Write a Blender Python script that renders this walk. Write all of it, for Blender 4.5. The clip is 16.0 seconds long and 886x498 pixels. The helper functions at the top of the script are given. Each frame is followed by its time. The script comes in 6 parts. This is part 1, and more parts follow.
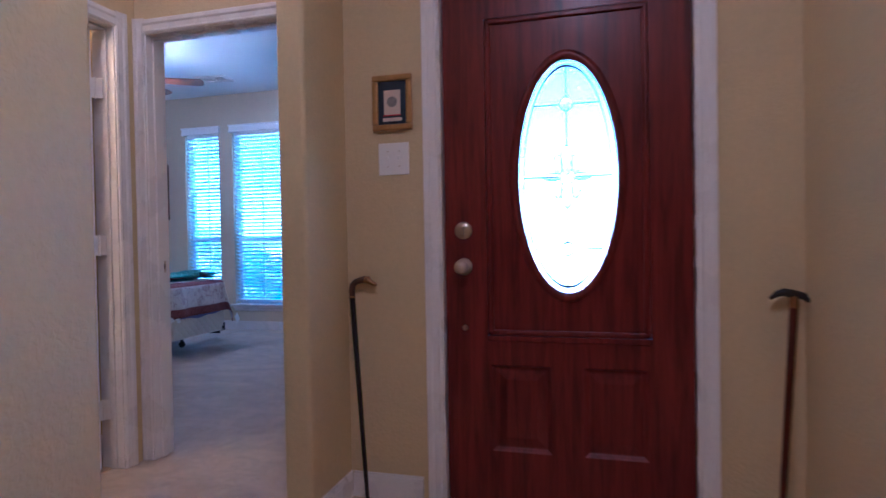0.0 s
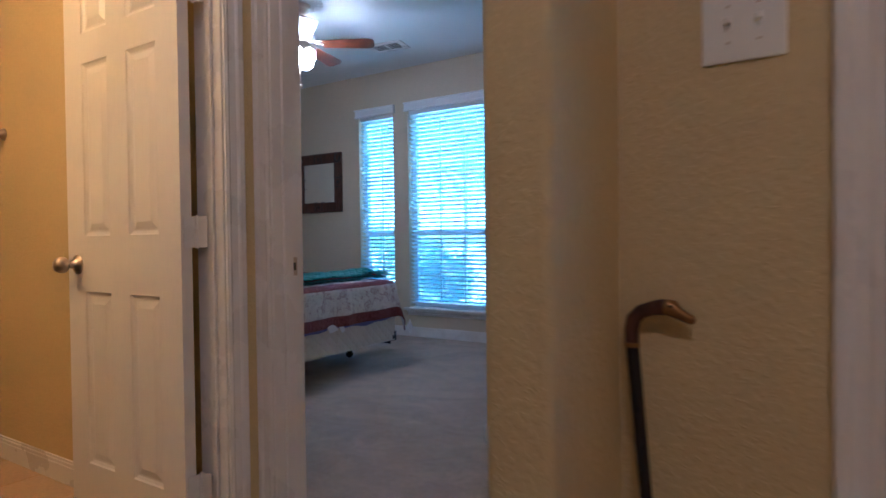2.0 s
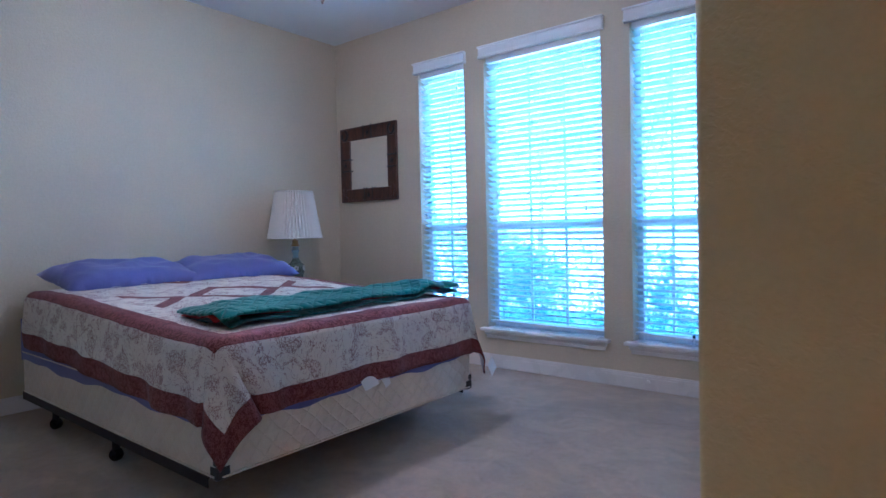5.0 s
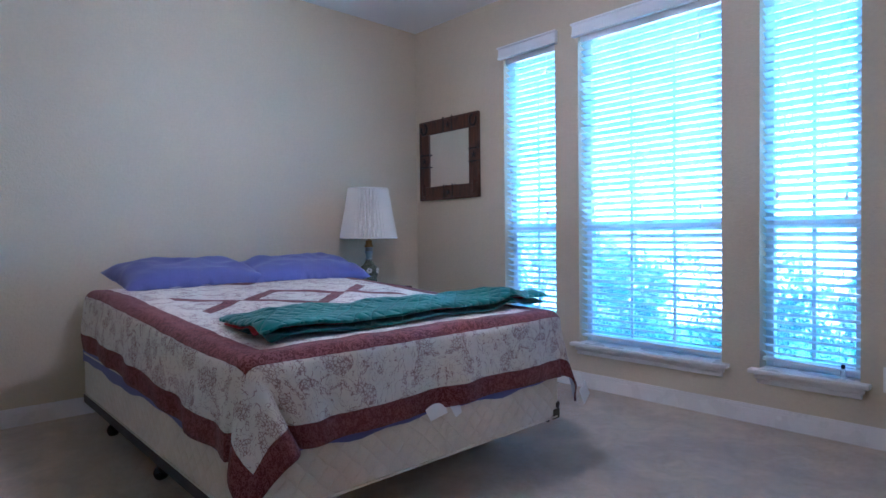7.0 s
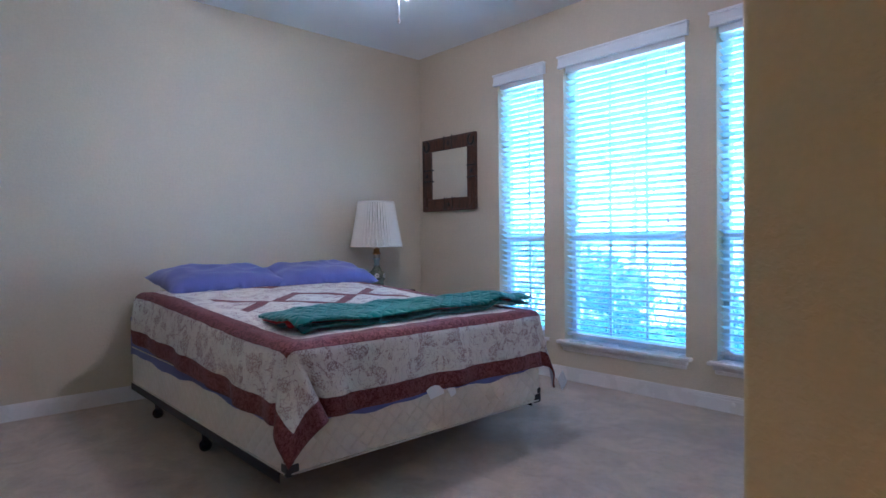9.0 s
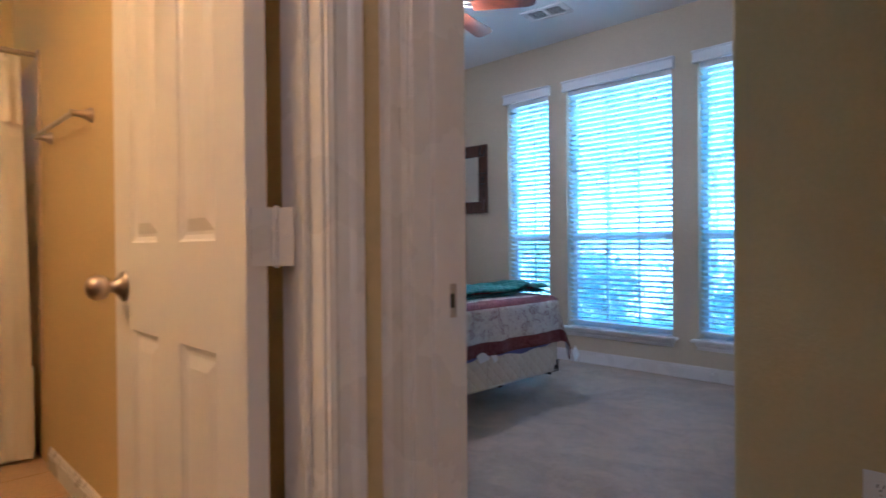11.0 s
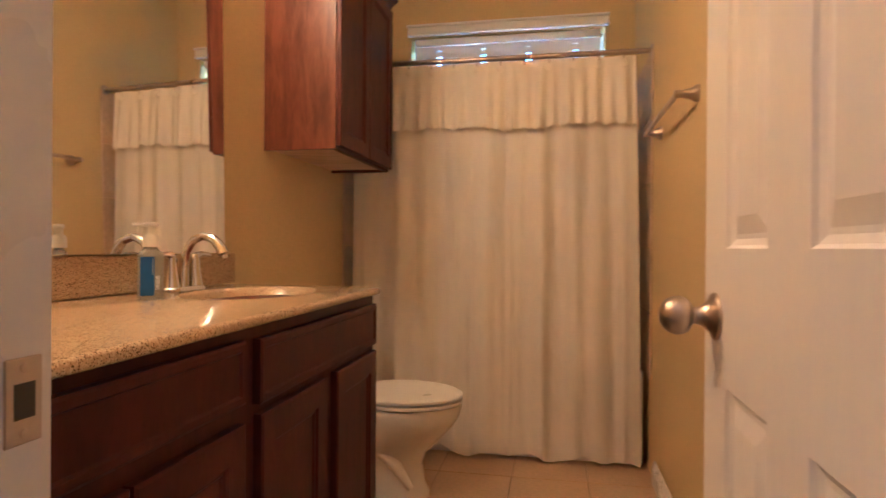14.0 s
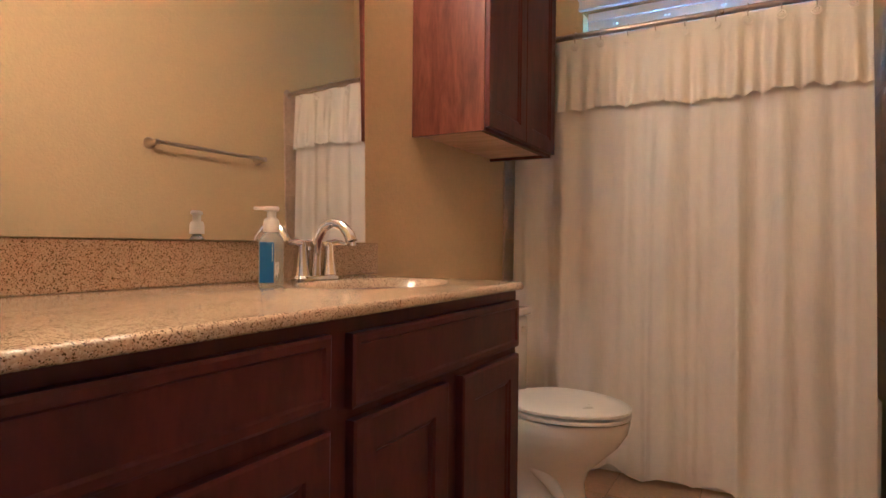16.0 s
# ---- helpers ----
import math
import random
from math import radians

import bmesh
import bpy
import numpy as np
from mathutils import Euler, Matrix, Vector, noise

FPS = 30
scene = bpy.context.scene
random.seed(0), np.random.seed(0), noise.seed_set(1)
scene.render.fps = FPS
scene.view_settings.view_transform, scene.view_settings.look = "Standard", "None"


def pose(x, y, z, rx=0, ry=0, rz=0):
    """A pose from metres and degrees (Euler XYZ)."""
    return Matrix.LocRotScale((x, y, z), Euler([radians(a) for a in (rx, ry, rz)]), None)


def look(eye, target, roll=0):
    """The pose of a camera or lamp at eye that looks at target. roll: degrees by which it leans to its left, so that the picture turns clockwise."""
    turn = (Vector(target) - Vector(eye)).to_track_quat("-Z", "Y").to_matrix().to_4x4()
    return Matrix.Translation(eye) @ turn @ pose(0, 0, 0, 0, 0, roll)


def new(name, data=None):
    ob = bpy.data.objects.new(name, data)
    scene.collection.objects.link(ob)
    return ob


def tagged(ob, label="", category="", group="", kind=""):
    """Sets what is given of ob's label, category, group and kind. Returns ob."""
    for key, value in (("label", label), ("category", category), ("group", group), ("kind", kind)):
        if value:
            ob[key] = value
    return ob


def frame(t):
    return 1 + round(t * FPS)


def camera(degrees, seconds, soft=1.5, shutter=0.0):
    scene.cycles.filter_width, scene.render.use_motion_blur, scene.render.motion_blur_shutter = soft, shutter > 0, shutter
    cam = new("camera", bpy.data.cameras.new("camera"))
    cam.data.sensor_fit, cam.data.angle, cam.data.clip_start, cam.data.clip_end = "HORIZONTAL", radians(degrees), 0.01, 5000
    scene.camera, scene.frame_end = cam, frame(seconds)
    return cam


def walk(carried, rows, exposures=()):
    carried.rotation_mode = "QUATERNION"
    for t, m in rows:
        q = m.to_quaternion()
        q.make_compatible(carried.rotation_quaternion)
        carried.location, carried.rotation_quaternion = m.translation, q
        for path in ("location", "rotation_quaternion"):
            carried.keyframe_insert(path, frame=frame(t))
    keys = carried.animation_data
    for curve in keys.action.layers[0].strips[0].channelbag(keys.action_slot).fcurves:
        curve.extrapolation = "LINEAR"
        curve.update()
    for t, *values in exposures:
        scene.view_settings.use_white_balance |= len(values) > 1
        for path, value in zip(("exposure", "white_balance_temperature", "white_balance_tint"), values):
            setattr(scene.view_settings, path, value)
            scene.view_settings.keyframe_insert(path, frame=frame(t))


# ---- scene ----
cam = camera(74.2, 16.0, shutter=0.5)
PATH = [
    (0, (0.522, 0.216, 1.037), (-0.003, 2.145, 1.003), -1.0),
    (0.5, (0.378, 0.531, 1.041), (-0.272, 2.422, 1.007), -0.7),
    (1, (0.225, 0.838, 1.037), (-0.57, 2.673, 1.002), -0.8),
    (1.5, (0.035, 1.107, 1.013), (-0.916, 2.866, 0.982), -0.7),
    (2, (-0.178, 1.313, 1.003), (-1.237, 3.009, 0.972), -0.7),
    (2.5, (-0.415, 1.531, 1.005), (-1.523, 3.196, 0.974), -0.7),
    (3, (-0.584, 1.715, 1.004), (-1.71, 3.367, 0.971), -0.5),
    (3.2, (-0.671, 1.816, 1.007), (-1.8, 3.466, 0.98), -0.6),
    (5.3, (-1.233, 2.705, 1.031), (-2.51, 4.244, 0.977), -1.0),
    (5.5, (-1.269, 2.747, 1.025), (-2.561, 4.273, 0.982), -0.7),
    (6, (-1.355, 2.859, 1.026), (-2.708, 4.332, 0.983), -0.7),
    (6.5, (-1.426, 2.943, 1.018), (-2.851, 4.346, 0.977), -0.6),
    (7, (-1.45, 2.98, 1.019), (-2.919, 4.336, 0.979), -0.6),
    (7.5, (-1.444, 2.993, 1.021), (-2.929, 4.331, 0.98), -0.6),
    (8, (-1.402, 2.957, 1.033), (-2.891, 4.291, 0.994), -0.5),
    (8.5, (-1.252, 2.832, 1.056), (-2.744, 4.163, 1.019), -0.5),
    (8.7, (-1.172, 2.775, 1.059), (-2.661, 4.109, 1.026), -0.5),
    (10.8, (-0.879, 1.951, 1.022), (-2.254, 3.404, 1.007), -0.6),
    (11, (-0.866, 1.923, 1.02), (-2.28, 3.337, 1.006), -0.5),
    (11.5, (-0.892, 1.892, 1.019), (-2.466, 3.127, 1.01), -0.6),
    (12, (-0.964, 1.913, 1.02), (-2.714, 2.883, 1.012), -0.7),
    (12.5, (-1.089, 1.975, 1.035), (-2.986, 2.61, 1.026), -0.3),
    (13, (-1.181, 2.038, 1.044), (-3.163, 2.311, 1.037), -0.1),
    (13.5, (-1.265, 2.079, 1.036), (-3.263, 1.992, 1.031), 0.2),
    (14, (-1.39, 2.115, 1.029), (-3.354, 1.737, 1.023), 0.4),
    (14.5, (-1.478, 2.144, 1.016), (-3.376, 1.513, 1.006), 0.4),
    (15, (-1.562, 2.143, 1.003), (-3.388, 1.328, 0.996), 0.6),
    (15.5, (-1.618, 2.148, 0.995), (-3.392, 1.226, 0.985), 0.7),
    (16, (-1.643, 2.158, 0.998), (-3.391, 1.186, 0.988), 0.6),
]

EXPOSURES = [
    (0.0, 4.05, 3400, 12), (0.5, 4.0, 3450, 10), (1.0, 3.85, 3600, 5), (1.5, 3.7, 3750, 1), (2.5, 3.83, 3750, 2), (3.2, 4.07, 3750, 5),
    (5.3, 4.36, 3780, 5), (8.5, 4.40, 3950, 5), (10.8, 4.08, 3880, 2), (11.5, 3.90, 3950, 3), (12.5, 3.77, 4200, 6), (13.5, 4.01, 3920, 8), (15.2, 4.12, 3450, 7), (16.0, 4.15, 3270, 6),
]
walk(cam, [(t, look(eye, target, roll)) for t, eye, target, roll in PATH], EXPOSURES)

# ---- world and sun ----
SKY, SUN = 0.15, 5.0
world = bpy.data.worlds.new("sky")
scene.world = world
world.use_nodes = True
wn, wl = world.node_tree.nodes, world.node_tree.links
sky = wn.new("ShaderNodeTexSky")
sky.sky_type, sky.sun_disc = "NISHITA", False
sky.dust_density, sky.ozone_density = 1.6, 1.8
sky.sun_elevation, sky.sun_rotation = radians(52), radians(200)
wl.new(sky.outputs[0], wn["Background"].inputs[0])
wn["Background"].inputs[1].default_value = SKY
sun_data = bpy.data.lights.new("sun", "SUN")
sun_data.energy, sun_data.angle, sun_data.color = SUN, radians(0.5), (1, 0.95, 0.88)
sun = new("sun", sun_data)
sun.matrix_world = look((0, 0, 0), (-math.sin(radians(200)) * math.cos(radians(52)), -math.cos(radians(200)) * math.cos(radians(52)), -math.sin(radians(52))))
FAN_GLOW, VANITY_GLOW, FILL_GLOW = 6.6, 9.0, 5.6

# ---- materials ----


def material(name):
    m = bpy.data.materials.new(name)
    m.use_nodes = True
    return m, m.node_tree.nodes, m.node_tree.links, m.node_tree.nodes["Principled BSDF"]


def surface(name, colour, rough=0.6, vary=0.08, coarse=3.0, fine=90.0, bump=0.15, depth=0.001, metal=0.0, stretch=(1, 1, 1), coat=0.0, sheen=0.0, spec=0.5, rough_vary=0.08):
    """A principled surface with colour, gloss and relief that vary at two scales."""
    m, n, l, p = material(name)
    tc, mp = n.new("ShaderNodeTexCoord"), n.new("ShaderNodeMapping")
    mp.inputs["Scale"].default_value = stretch
    l.new(tc.outputs["Object"], mp.inputs[0])
    big, small = n.new("ShaderNodeTexNoise"), n.new("ShaderNodeTexNoise")
    big.inputs["Scale"].default_value, big.inputs["Detail"].default_value = coarse, 4
    small.inputs["Scale"].default_value, small.inputs["Detail"].default_value = fine, 3
    for x in (big, small):
        l.new(mp.outputs[0], x.inputs["Vector"])
    mix = n.new("ShaderNodeMath")
    mix.operation = "ADD"
    l.new(big.outputs[0], mix.inputs[0])
    l.new(small.outputs[0], mix.inputs[1])
    ramp = n.new("ShaderNodeMapRange")
    ramp.inputs[1].default_value, ramp.inputs[2].default_value = 0.6, 1.4
    ramp.inputs[3].default_value, ramp.inputs[4].default_value = 1 - vary, 1 + vary
    l.new(mix.outputs[0], ramp.inputs[0])
    tint = n.new("ShaderNodeMix")
    tint.data_type, tint.blend_type = "RGBA", "MULTIPLY"
    tint.inputs[0].default_value = 1
    tint.inputs[6].default_value = (*colour, 1)
    l.new(ramp.outputs[0], tint.inputs[7])
    l.new(tint.outputs[2], p.inputs["Base Color"])
    rr = n.new("ShaderNodeMapRange")
    rr.inputs[3].default_value, rr.inputs[4].default_value = max(0.02, rough - rough_vary), min(1, rough + rough_vary)
    l.new(big.outputs[0], rr.inputs[0])
    l.new(rr.outputs[0], p.inputs["Roughness"])
    if bump:
        b = n.new("ShaderNodeBump")
        b.inputs["Strength"].default_value, b.inputs["Distance"].default_value = bump, depth
        l.new(small.outputs[0], b.inputs["Height"])
        l.new(b.outputs[0], p.inputs["Normal"])
    p.inputs["Metallic"].default_value = metal
    p.inputs["Coat Weight"].default_value = coat
    p.inputs["Coat Roughness"].default_value = 0.12
    p.inputs["Sheen Weight"].default_value = sheen
    p.inputs["Specular IOR Level"].default_value = spec
    return m


def textured_paint(name, colour):
    """Wall paint over a hand-sprayed, knocked-down texture."""
    m = surface(name, colour, 0.62, 0.05, 1.3, 60, 0)
    n, l, p = m.node_tree.nodes, m.node_tree.links, m.node_tree.nodes["Principled BSDF"]
    tc = n.new("ShaderNodeTexCoord")
    vor, no = n.new("ShaderNodeTexNoise"), n.new("ShaderNodeTexNoise")
    vor.inputs["Scale"].default_value, vor.inputs["Detail"].default_value, vor.inputs["Distortion"].default_value = 75, 2, 0.6
    no.inputs["Scale"].default_value, no.inputs["Detail"].default_value = 220, 2
    l.new(tc.outputs["Object"], vor.inputs["Vector"])
    l.new(tc.outputs["Object"], no.inputs["Vector"])
    step = n.new("ShaderNodeMapRange")
    step.interpolation_type = "SMOOTHSTEP"
    step.inputs[1].default_value, step.inputs[2].default_value = 0.42, 0.62
    l.new(vor.outputs[0], step.inputs[0])
    add = n.new("ShaderNodeMath")
    add.operation = "MULTIPLY_ADD"
    add.inputs[1].default_value = 0.25
    l.new(no.outputs[0], add.inputs[0])
    l.new(step.outputs[0], add.inputs[2])
    b = n.new("ShaderNodeBump")
    b.inputs["Strength"].default_value, b.inputs["Distance"].default_value = 0.42, 0.0016
    l.new(add.outputs[0], b.inputs["Height"])
    l.new(b.outputs[0], p.inputs["Normal"])
    return m


def carpet(name, colour):
    """Cut pile: tufts, and lighter and darker patches where feet and the vacuum laid the pile over."""
    m = surface(name, colour, 0.97, 0.20, 40.0, 300, 1.0, 0.006, sheen=0.3)
    n, l, p = m.node_tree.nodes, m.node_tree.links, m.node_tree.nodes["Principled BSDF"]
    tc = n.new("ShaderNodeTexCoord")
    last = p.inputs["Base Color"].links[0].from_socket
    for scale, stretch, turn, lo, hi in ((1.6, (1, 1.35, 1), 35, 0.88, 1.08), (6.5, (1, 1, 1), 0, 0.92, 1.06)):
        mp, no, mr, mx = n.new("ShaderNodeMapping"), n.new("ShaderNodeTexNoise"), n.new("ShaderNodeMapRange"), n.new("ShaderNodeMix")
        mp.inputs["Scale"].default_value, mp.inputs["Rotation"].default_value = stretch, (0, 0, radians(turn))
        no.inputs["Scale"].default_value, no.inputs["Detail"].default_value, no.inputs["Distortion"].default_value = scale, 3, 1.2
        mr.interpolation_type = "SMOOTHSTEP"
        mr.inputs[1].default_value, mr.inputs[2].default_value, mr.inputs[3].default_value, mr.inputs[4].default_value = 0.38, 0.62, lo, hi
        mx.data_type, mx.blend_type = "RGBA", "MULTIPLY"
        mx.inputs[0].default_value = 1
        l.new(tc.outputs["Object"], mp.inputs[0])
        l.new(mp.outputs[0], no.inputs["Vector"])
        l.new(no.outputs[0], mr.inputs[0])
        l.new(last, mx.inputs[6])
        l.new(mr.outputs[0], mx.inputs[7])
        last = mx.outputs[2]
    l.new(last, p.inputs["Base Color"])
    return m


def wood(name, dark, light, rough=0.3, coat=0.5, along=(14, 14, 1.2)):
    m, n, l, p = material(name)
    tc, mp = n.new("ShaderNodeTexCoord"), n.new("ShaderNodeMapping")
    mp.inputs["Scale"].default_value = along
    l.new(tc.outputs["Object"], mp.inputs[0])
    a, b = n.new("ShaderNodeTexNoise"), n.new("ShaderNodeTexNoise")
    a.inputs["Scale"].default_value, a.inputs["Detail"].default_value, a.inputs["Distortion"].default_value = 2.2, 5, 0.8
    b.inputs["Scale"].default_value, b.inputs["Detail"].default_value = 14, 3
    l.new(mp.outputs[0], a.inputs["Vector"])
    l.new(mp.outputs[0], b.inputs["Vector"])
    add = n.new("ShaderNodeMath")
    add.operation = "MULTIPLY_ADD"
    add.inputs[1].default_value = 0.35
    l.new(b.outputs[0], add.inputs[0])
    l.new(a.outputs[0], add.inputs[2])
    r = n.new("ShaderNodeValToRGB")
    r.color_ramp.elements[0].position, r.color_ramp.elements[0].color = 0.45, (*dark, 1)
    r.color_ramp.elements[1].position, r.color_ramp.elements[1].color = 0.85, (*light, 1)
    l.new(add.outputs[0], r.inputs[0])
    l.new(r.outputs[0], p.inputs["Base Color"])
    bp = n.new("ShaderNodeBump")
    bp.inputs["Strength"].default_value, bp.inputs["Distance"].default_value = 0.12, 0.0006
    l.new(add.outputs[0], bp.inputs["Height"])
    l.new(bp.outputs[0], p.inputs["Normal"])
    p.inputs["Roughness"].default_value = rough
    p.inputs["Coat Weight"].default_value, p.inputs["Coat Roughness"].default_value = coat, 0.18
    return m


def glow(name, colour, strength):
    m, n, l, p = material(name)
    p.inputs["Base Color"].default_value = (0.9, 0.88, 0.84, 1)
    p.inputs["Emission Color"].default_value = (*colour, 1)
    p.inputs["Emission Strength"].default_value = strength
    return m


def clear_glass(name, rough=0.0, tint=(1, 1, 1), relief=0.0):
    m, n, l, p = material(name)
    p.inputs["Base Color"].default_value = (*tint, 1)
    p.inputs["Roughness"].default_value = rough
    p.inputs["Transmission Weight"].default_value = 1
    p.inputs["IOR"].default_value = 1.45
    if relief:
        tc, no, b = n.new("ShaderNodeTexCoord"), n.new("ShaderNodeTexNoise"), n.new("ShaderNodeBump")
        no.inputs["Scale"].default_value, no.inputs["Detail"].default_value = 70, 3
        b.inputs["Strength"].default_value, b.inputs["Distance"].default_value = relief, 0.003
        l.new(tc.outputs["Object"], no.inputs["Vector"])
        l.new(no.outputs[0], b.inputs["Height"])
        l.new(b.outputs[0], p.inputs["Normal"])
    return m


def granite(name):
    """Speckled tan cultured stone with a polished face."""
    m, n, l, p = material(name)
    tc = n.new("ShaderNodeTexCoord")
    v, w, big = n.new("ShaderNodeTexVoronoi"), n.new("ShaderNodeTexVoronoi"), n.new("ShaderNodeTexNoise")
    v.inputs["Scale"].default_value, w.inputs["Scale"].default_value, big.inputs["Scale"].default_value = 520, 700, 12
    for x in (v, w, big):
        l.new(tc.outputs["Object"], x.inputs["Vector"])
    sep, sep2 = n.new("ShaderNodeSeparateColor"), n.new("ShaderNodeSeparateColor")
    l.new(v.outputs["Color"], sep.inputs[0])
    l.new(w.outputs["Color"], sep2.inputs[0])
    r = n.new("ShaderNodeValToRGB")
    r.color_ramp.interpolation = "CONSTANT"
    els = r.color_ramp.elements
    els[0].position, els[0].color = 0.0, (0.10, 0.055, 0.022, 1)
    els[1].position, els[1].color = 0.06, (0.33, 0.20, 0.09, 1)
    for pos, col in ((0.14, (0.47, 0.335, 0.155)), (0.45, (0.535, 0.40, 0.195)), (0.8, (0.60, 0.47, 0.25))):
        e = els.new(pos)
        e.color = (*col, 1)
    l.new(sep.outputs[0], r.inputs[0])
    fleck = n.new("ShaderNodeMath")
    fleck.operation, fleck.inputs[1].default_value = "LESS_THAN", 0.075
    l.new(sep2.outputs[1], fleck.inputs[0])
    mix = n.new("ShaderNodeMix")
    mix.data_type = "RGBA"
    mix.inputs[7].default_value = (0.06, 0.035, 0.02, 1)
    l.new(fleck.outputs[0], mix.inputs[0])
    l.new(r.outputs[0], mix.inputs[6])
    l.new(mix.outputs[2], p.inputs["Base Color"])
    p.inputs["Roughness"].default_value = 0.09
    return m


def quilt_cloth(name):
    """Cream patchwork with floral sprigs and two dark red printed borders; UV is the distance from the hems in metres."""
    m, n, l, p = material(name)
    uv, sep = n.new("ShaderNodeUVMap"), n.new("ShaderNodeSeparateXYZ")
    l.new(uv.outputs[0], sep.inputs[0])

    def math_node(op, a, b=None, c=None):
        x = n.new("ShaderNodeMath")
        x.operation = op
        for i, val in enumerate((a, b, c)):
            if val is None:
                continue
            if isinstance(val, (int, float)):
                x.inputs[i].default_value = val
            else:
                l.new(val, x.inputs[i])
        return x.outputs[0]

    d = math_node("MINIMUM", sep.outputs[0], sep.outputs[1])
    wob = n.new("ShaderNodeTexNoise")
    wob.inputs["Scale"].default_value = 9
    l.new(uv.outputs[0], wob.inputs["Vector"])
    ds = math_node("MULTIPLY_ADD", wob.outputs[0], 0.012, d)

    def between(lo, hi):
        return math_node("MULTIPLY", math_node("GREATER_THAN", ds, lo), math_node("LESS_THAN", ds, hi))

    band = math_node("ADD", between(-1, 0.090), between(0.280, 0.392))
    # joined diamonds in the middle field
    pu = math_node("PINGPONG", math_node("SUBTRACT", sep.outputs[0], 0.1), 0.42)
    pv = math_node("PINGPONG", math_node("SUBTRACT", sep.outputs[1], 0.0), 0.38)
    dia = math_node("ADD", pu, pv)
    edge = math_node("LESS_THAN", math_node("ABSOLUTE", math_node("SUBTRACT", dia, 0.46)), 0.045)
    inner = math_node("MULTIPLY", edge, math_node("GREATER_THAN", ds, 0.52))
    red = math_node("MINIMUM", math_node("ADD", band, inner), 1.0)
    # small print on the red
    fl = n.new("ShaderNodeTexVoronoi")
    fl.inputs["Scale"].default_value = 62
    l.new(uv.outputs[0], fl.inputs["Vector"])
    ring = math_node("LESS_THAN", math_node("ABSOLUTE", math_node("SUBTRACT", fl.outputs["Distance"], 0.38)), 0.11)
    curl = n.new("ShaderNodeTexNoise")
    curl.inputs["Scale"].default_value, curl.inputs["Distortion"].default_value = 70, 1.5
    l.new(uv.outputs[0], curl.inputs["Vector"])
    lines = math_node("LESS_THAN", math_node("ABSOLUTE", math_node("SUBTRACT", curl.outputs[0], 0.5)), 0.03)
    printed = math_node("MAXIMUM", math_node("MULTIPLY", ring, 0.42), math_node("MULTIPLY", lines, 0.42))
    redcol = n.new("ShaderNodeMix")
    redcol.data_type = "RGBA"
    redcol.inputs[6].default_value, redcol.inputs[7].default_value = (0.082, 0.009, 0.013, 1), (0.34, 0.12, 0.12, 1)
    l.new(printed, redcol.inputs[0])
    # line-drawn sprigs on the cream: clusters of petals, joined by thin stems
    stem = n.new("ShaderNodeTexNoise")
    stem.inputs["Scale"].default_value, stem.inputs["Distortion"].default_value, stem.inputs["Detail"].default_value = 18, 2.0, 1
    l.new(uv.outputs[0], stem.inputs["Vector"])
    stems = math_node("LESS_THAN", math_node("ABSOLUTE", math_node("SUBTRACT", stem.outputs[0], 0.5)), 0.013)
    clump, petals = n.new("ShaderNodeTexNoise"), n.new("ShaderNodeTexVoronoi")
    clump.inputs["Scale"].default_value, clump.inputs["Detail"].default_value, clump.inputs["Distortion"].default_value = 13, 3, 0.8
    petals.feature = "DISTANCE_TO_EDGE"
    petals.inputs["Scale"].default_value = 88
    l.new(uv.outputs[0], clump.inputs["Vector"])
    l.new(uv.outputs[0], petals.inputs["Vector"])
    bloom = math_node("GREATER_THAN", clump.outputs[0], 0.532)
    petal = math_node("MULTIPLY", math_node("LESS_THAN", petals.outputs["Distance"], 0.08), bloom)
    sprig = math_node("MAXIMUM", math_node("MULTIPLY", stems, 0.72), math_node("MAXIMUM", math_node("MULTIPLY", petal, 0.82), math_node("MULTIPLY", bloom, 0.07)))
    cream = n.new("ShaderNodeMix")
    cream.data_type = "RGBA"
    cream.inputs[6].default_value, cream.inputs[7].default_value = (0.63, 0.58, 0.51, 1), (0.20, 0.105, 0.115, 1)
    l.new(sprig, cream.inputs[0])
    out = n.new("ShaderNodeMix")
    out.data_type = "RGBA"
    l.new(red, out.inputs[0])
    l.new(cream.outputs[2], out.inputs[6])
    l.new(redcol.outputs[2], out.inputs[7])
    l.new(out.outputs[2], p.inputs["Base Color"])
    p.inputs["Roughness"].default_value = 0.85
    p.inputs["Sheen Weight"].default_value = 0.04
    seam = n.new("ShaderNodeTexNoise")
    seam.inputs["Scale"].default_value, seam.inputs["Detail"].default_value = 28, 4
    l.new(uv.outputs[0], seam.inputs["Vector"])
    b = n.new("ShaderNodeBump")
    b.inputs["Strength"].default_value, b.inputs["Distance"].default_value = 0.5, 0.006
    l.new(seam.outputs[0], b.inputs["Height"])
    l.new(b.outputs[0], p.inputs["Normal"])
    return m


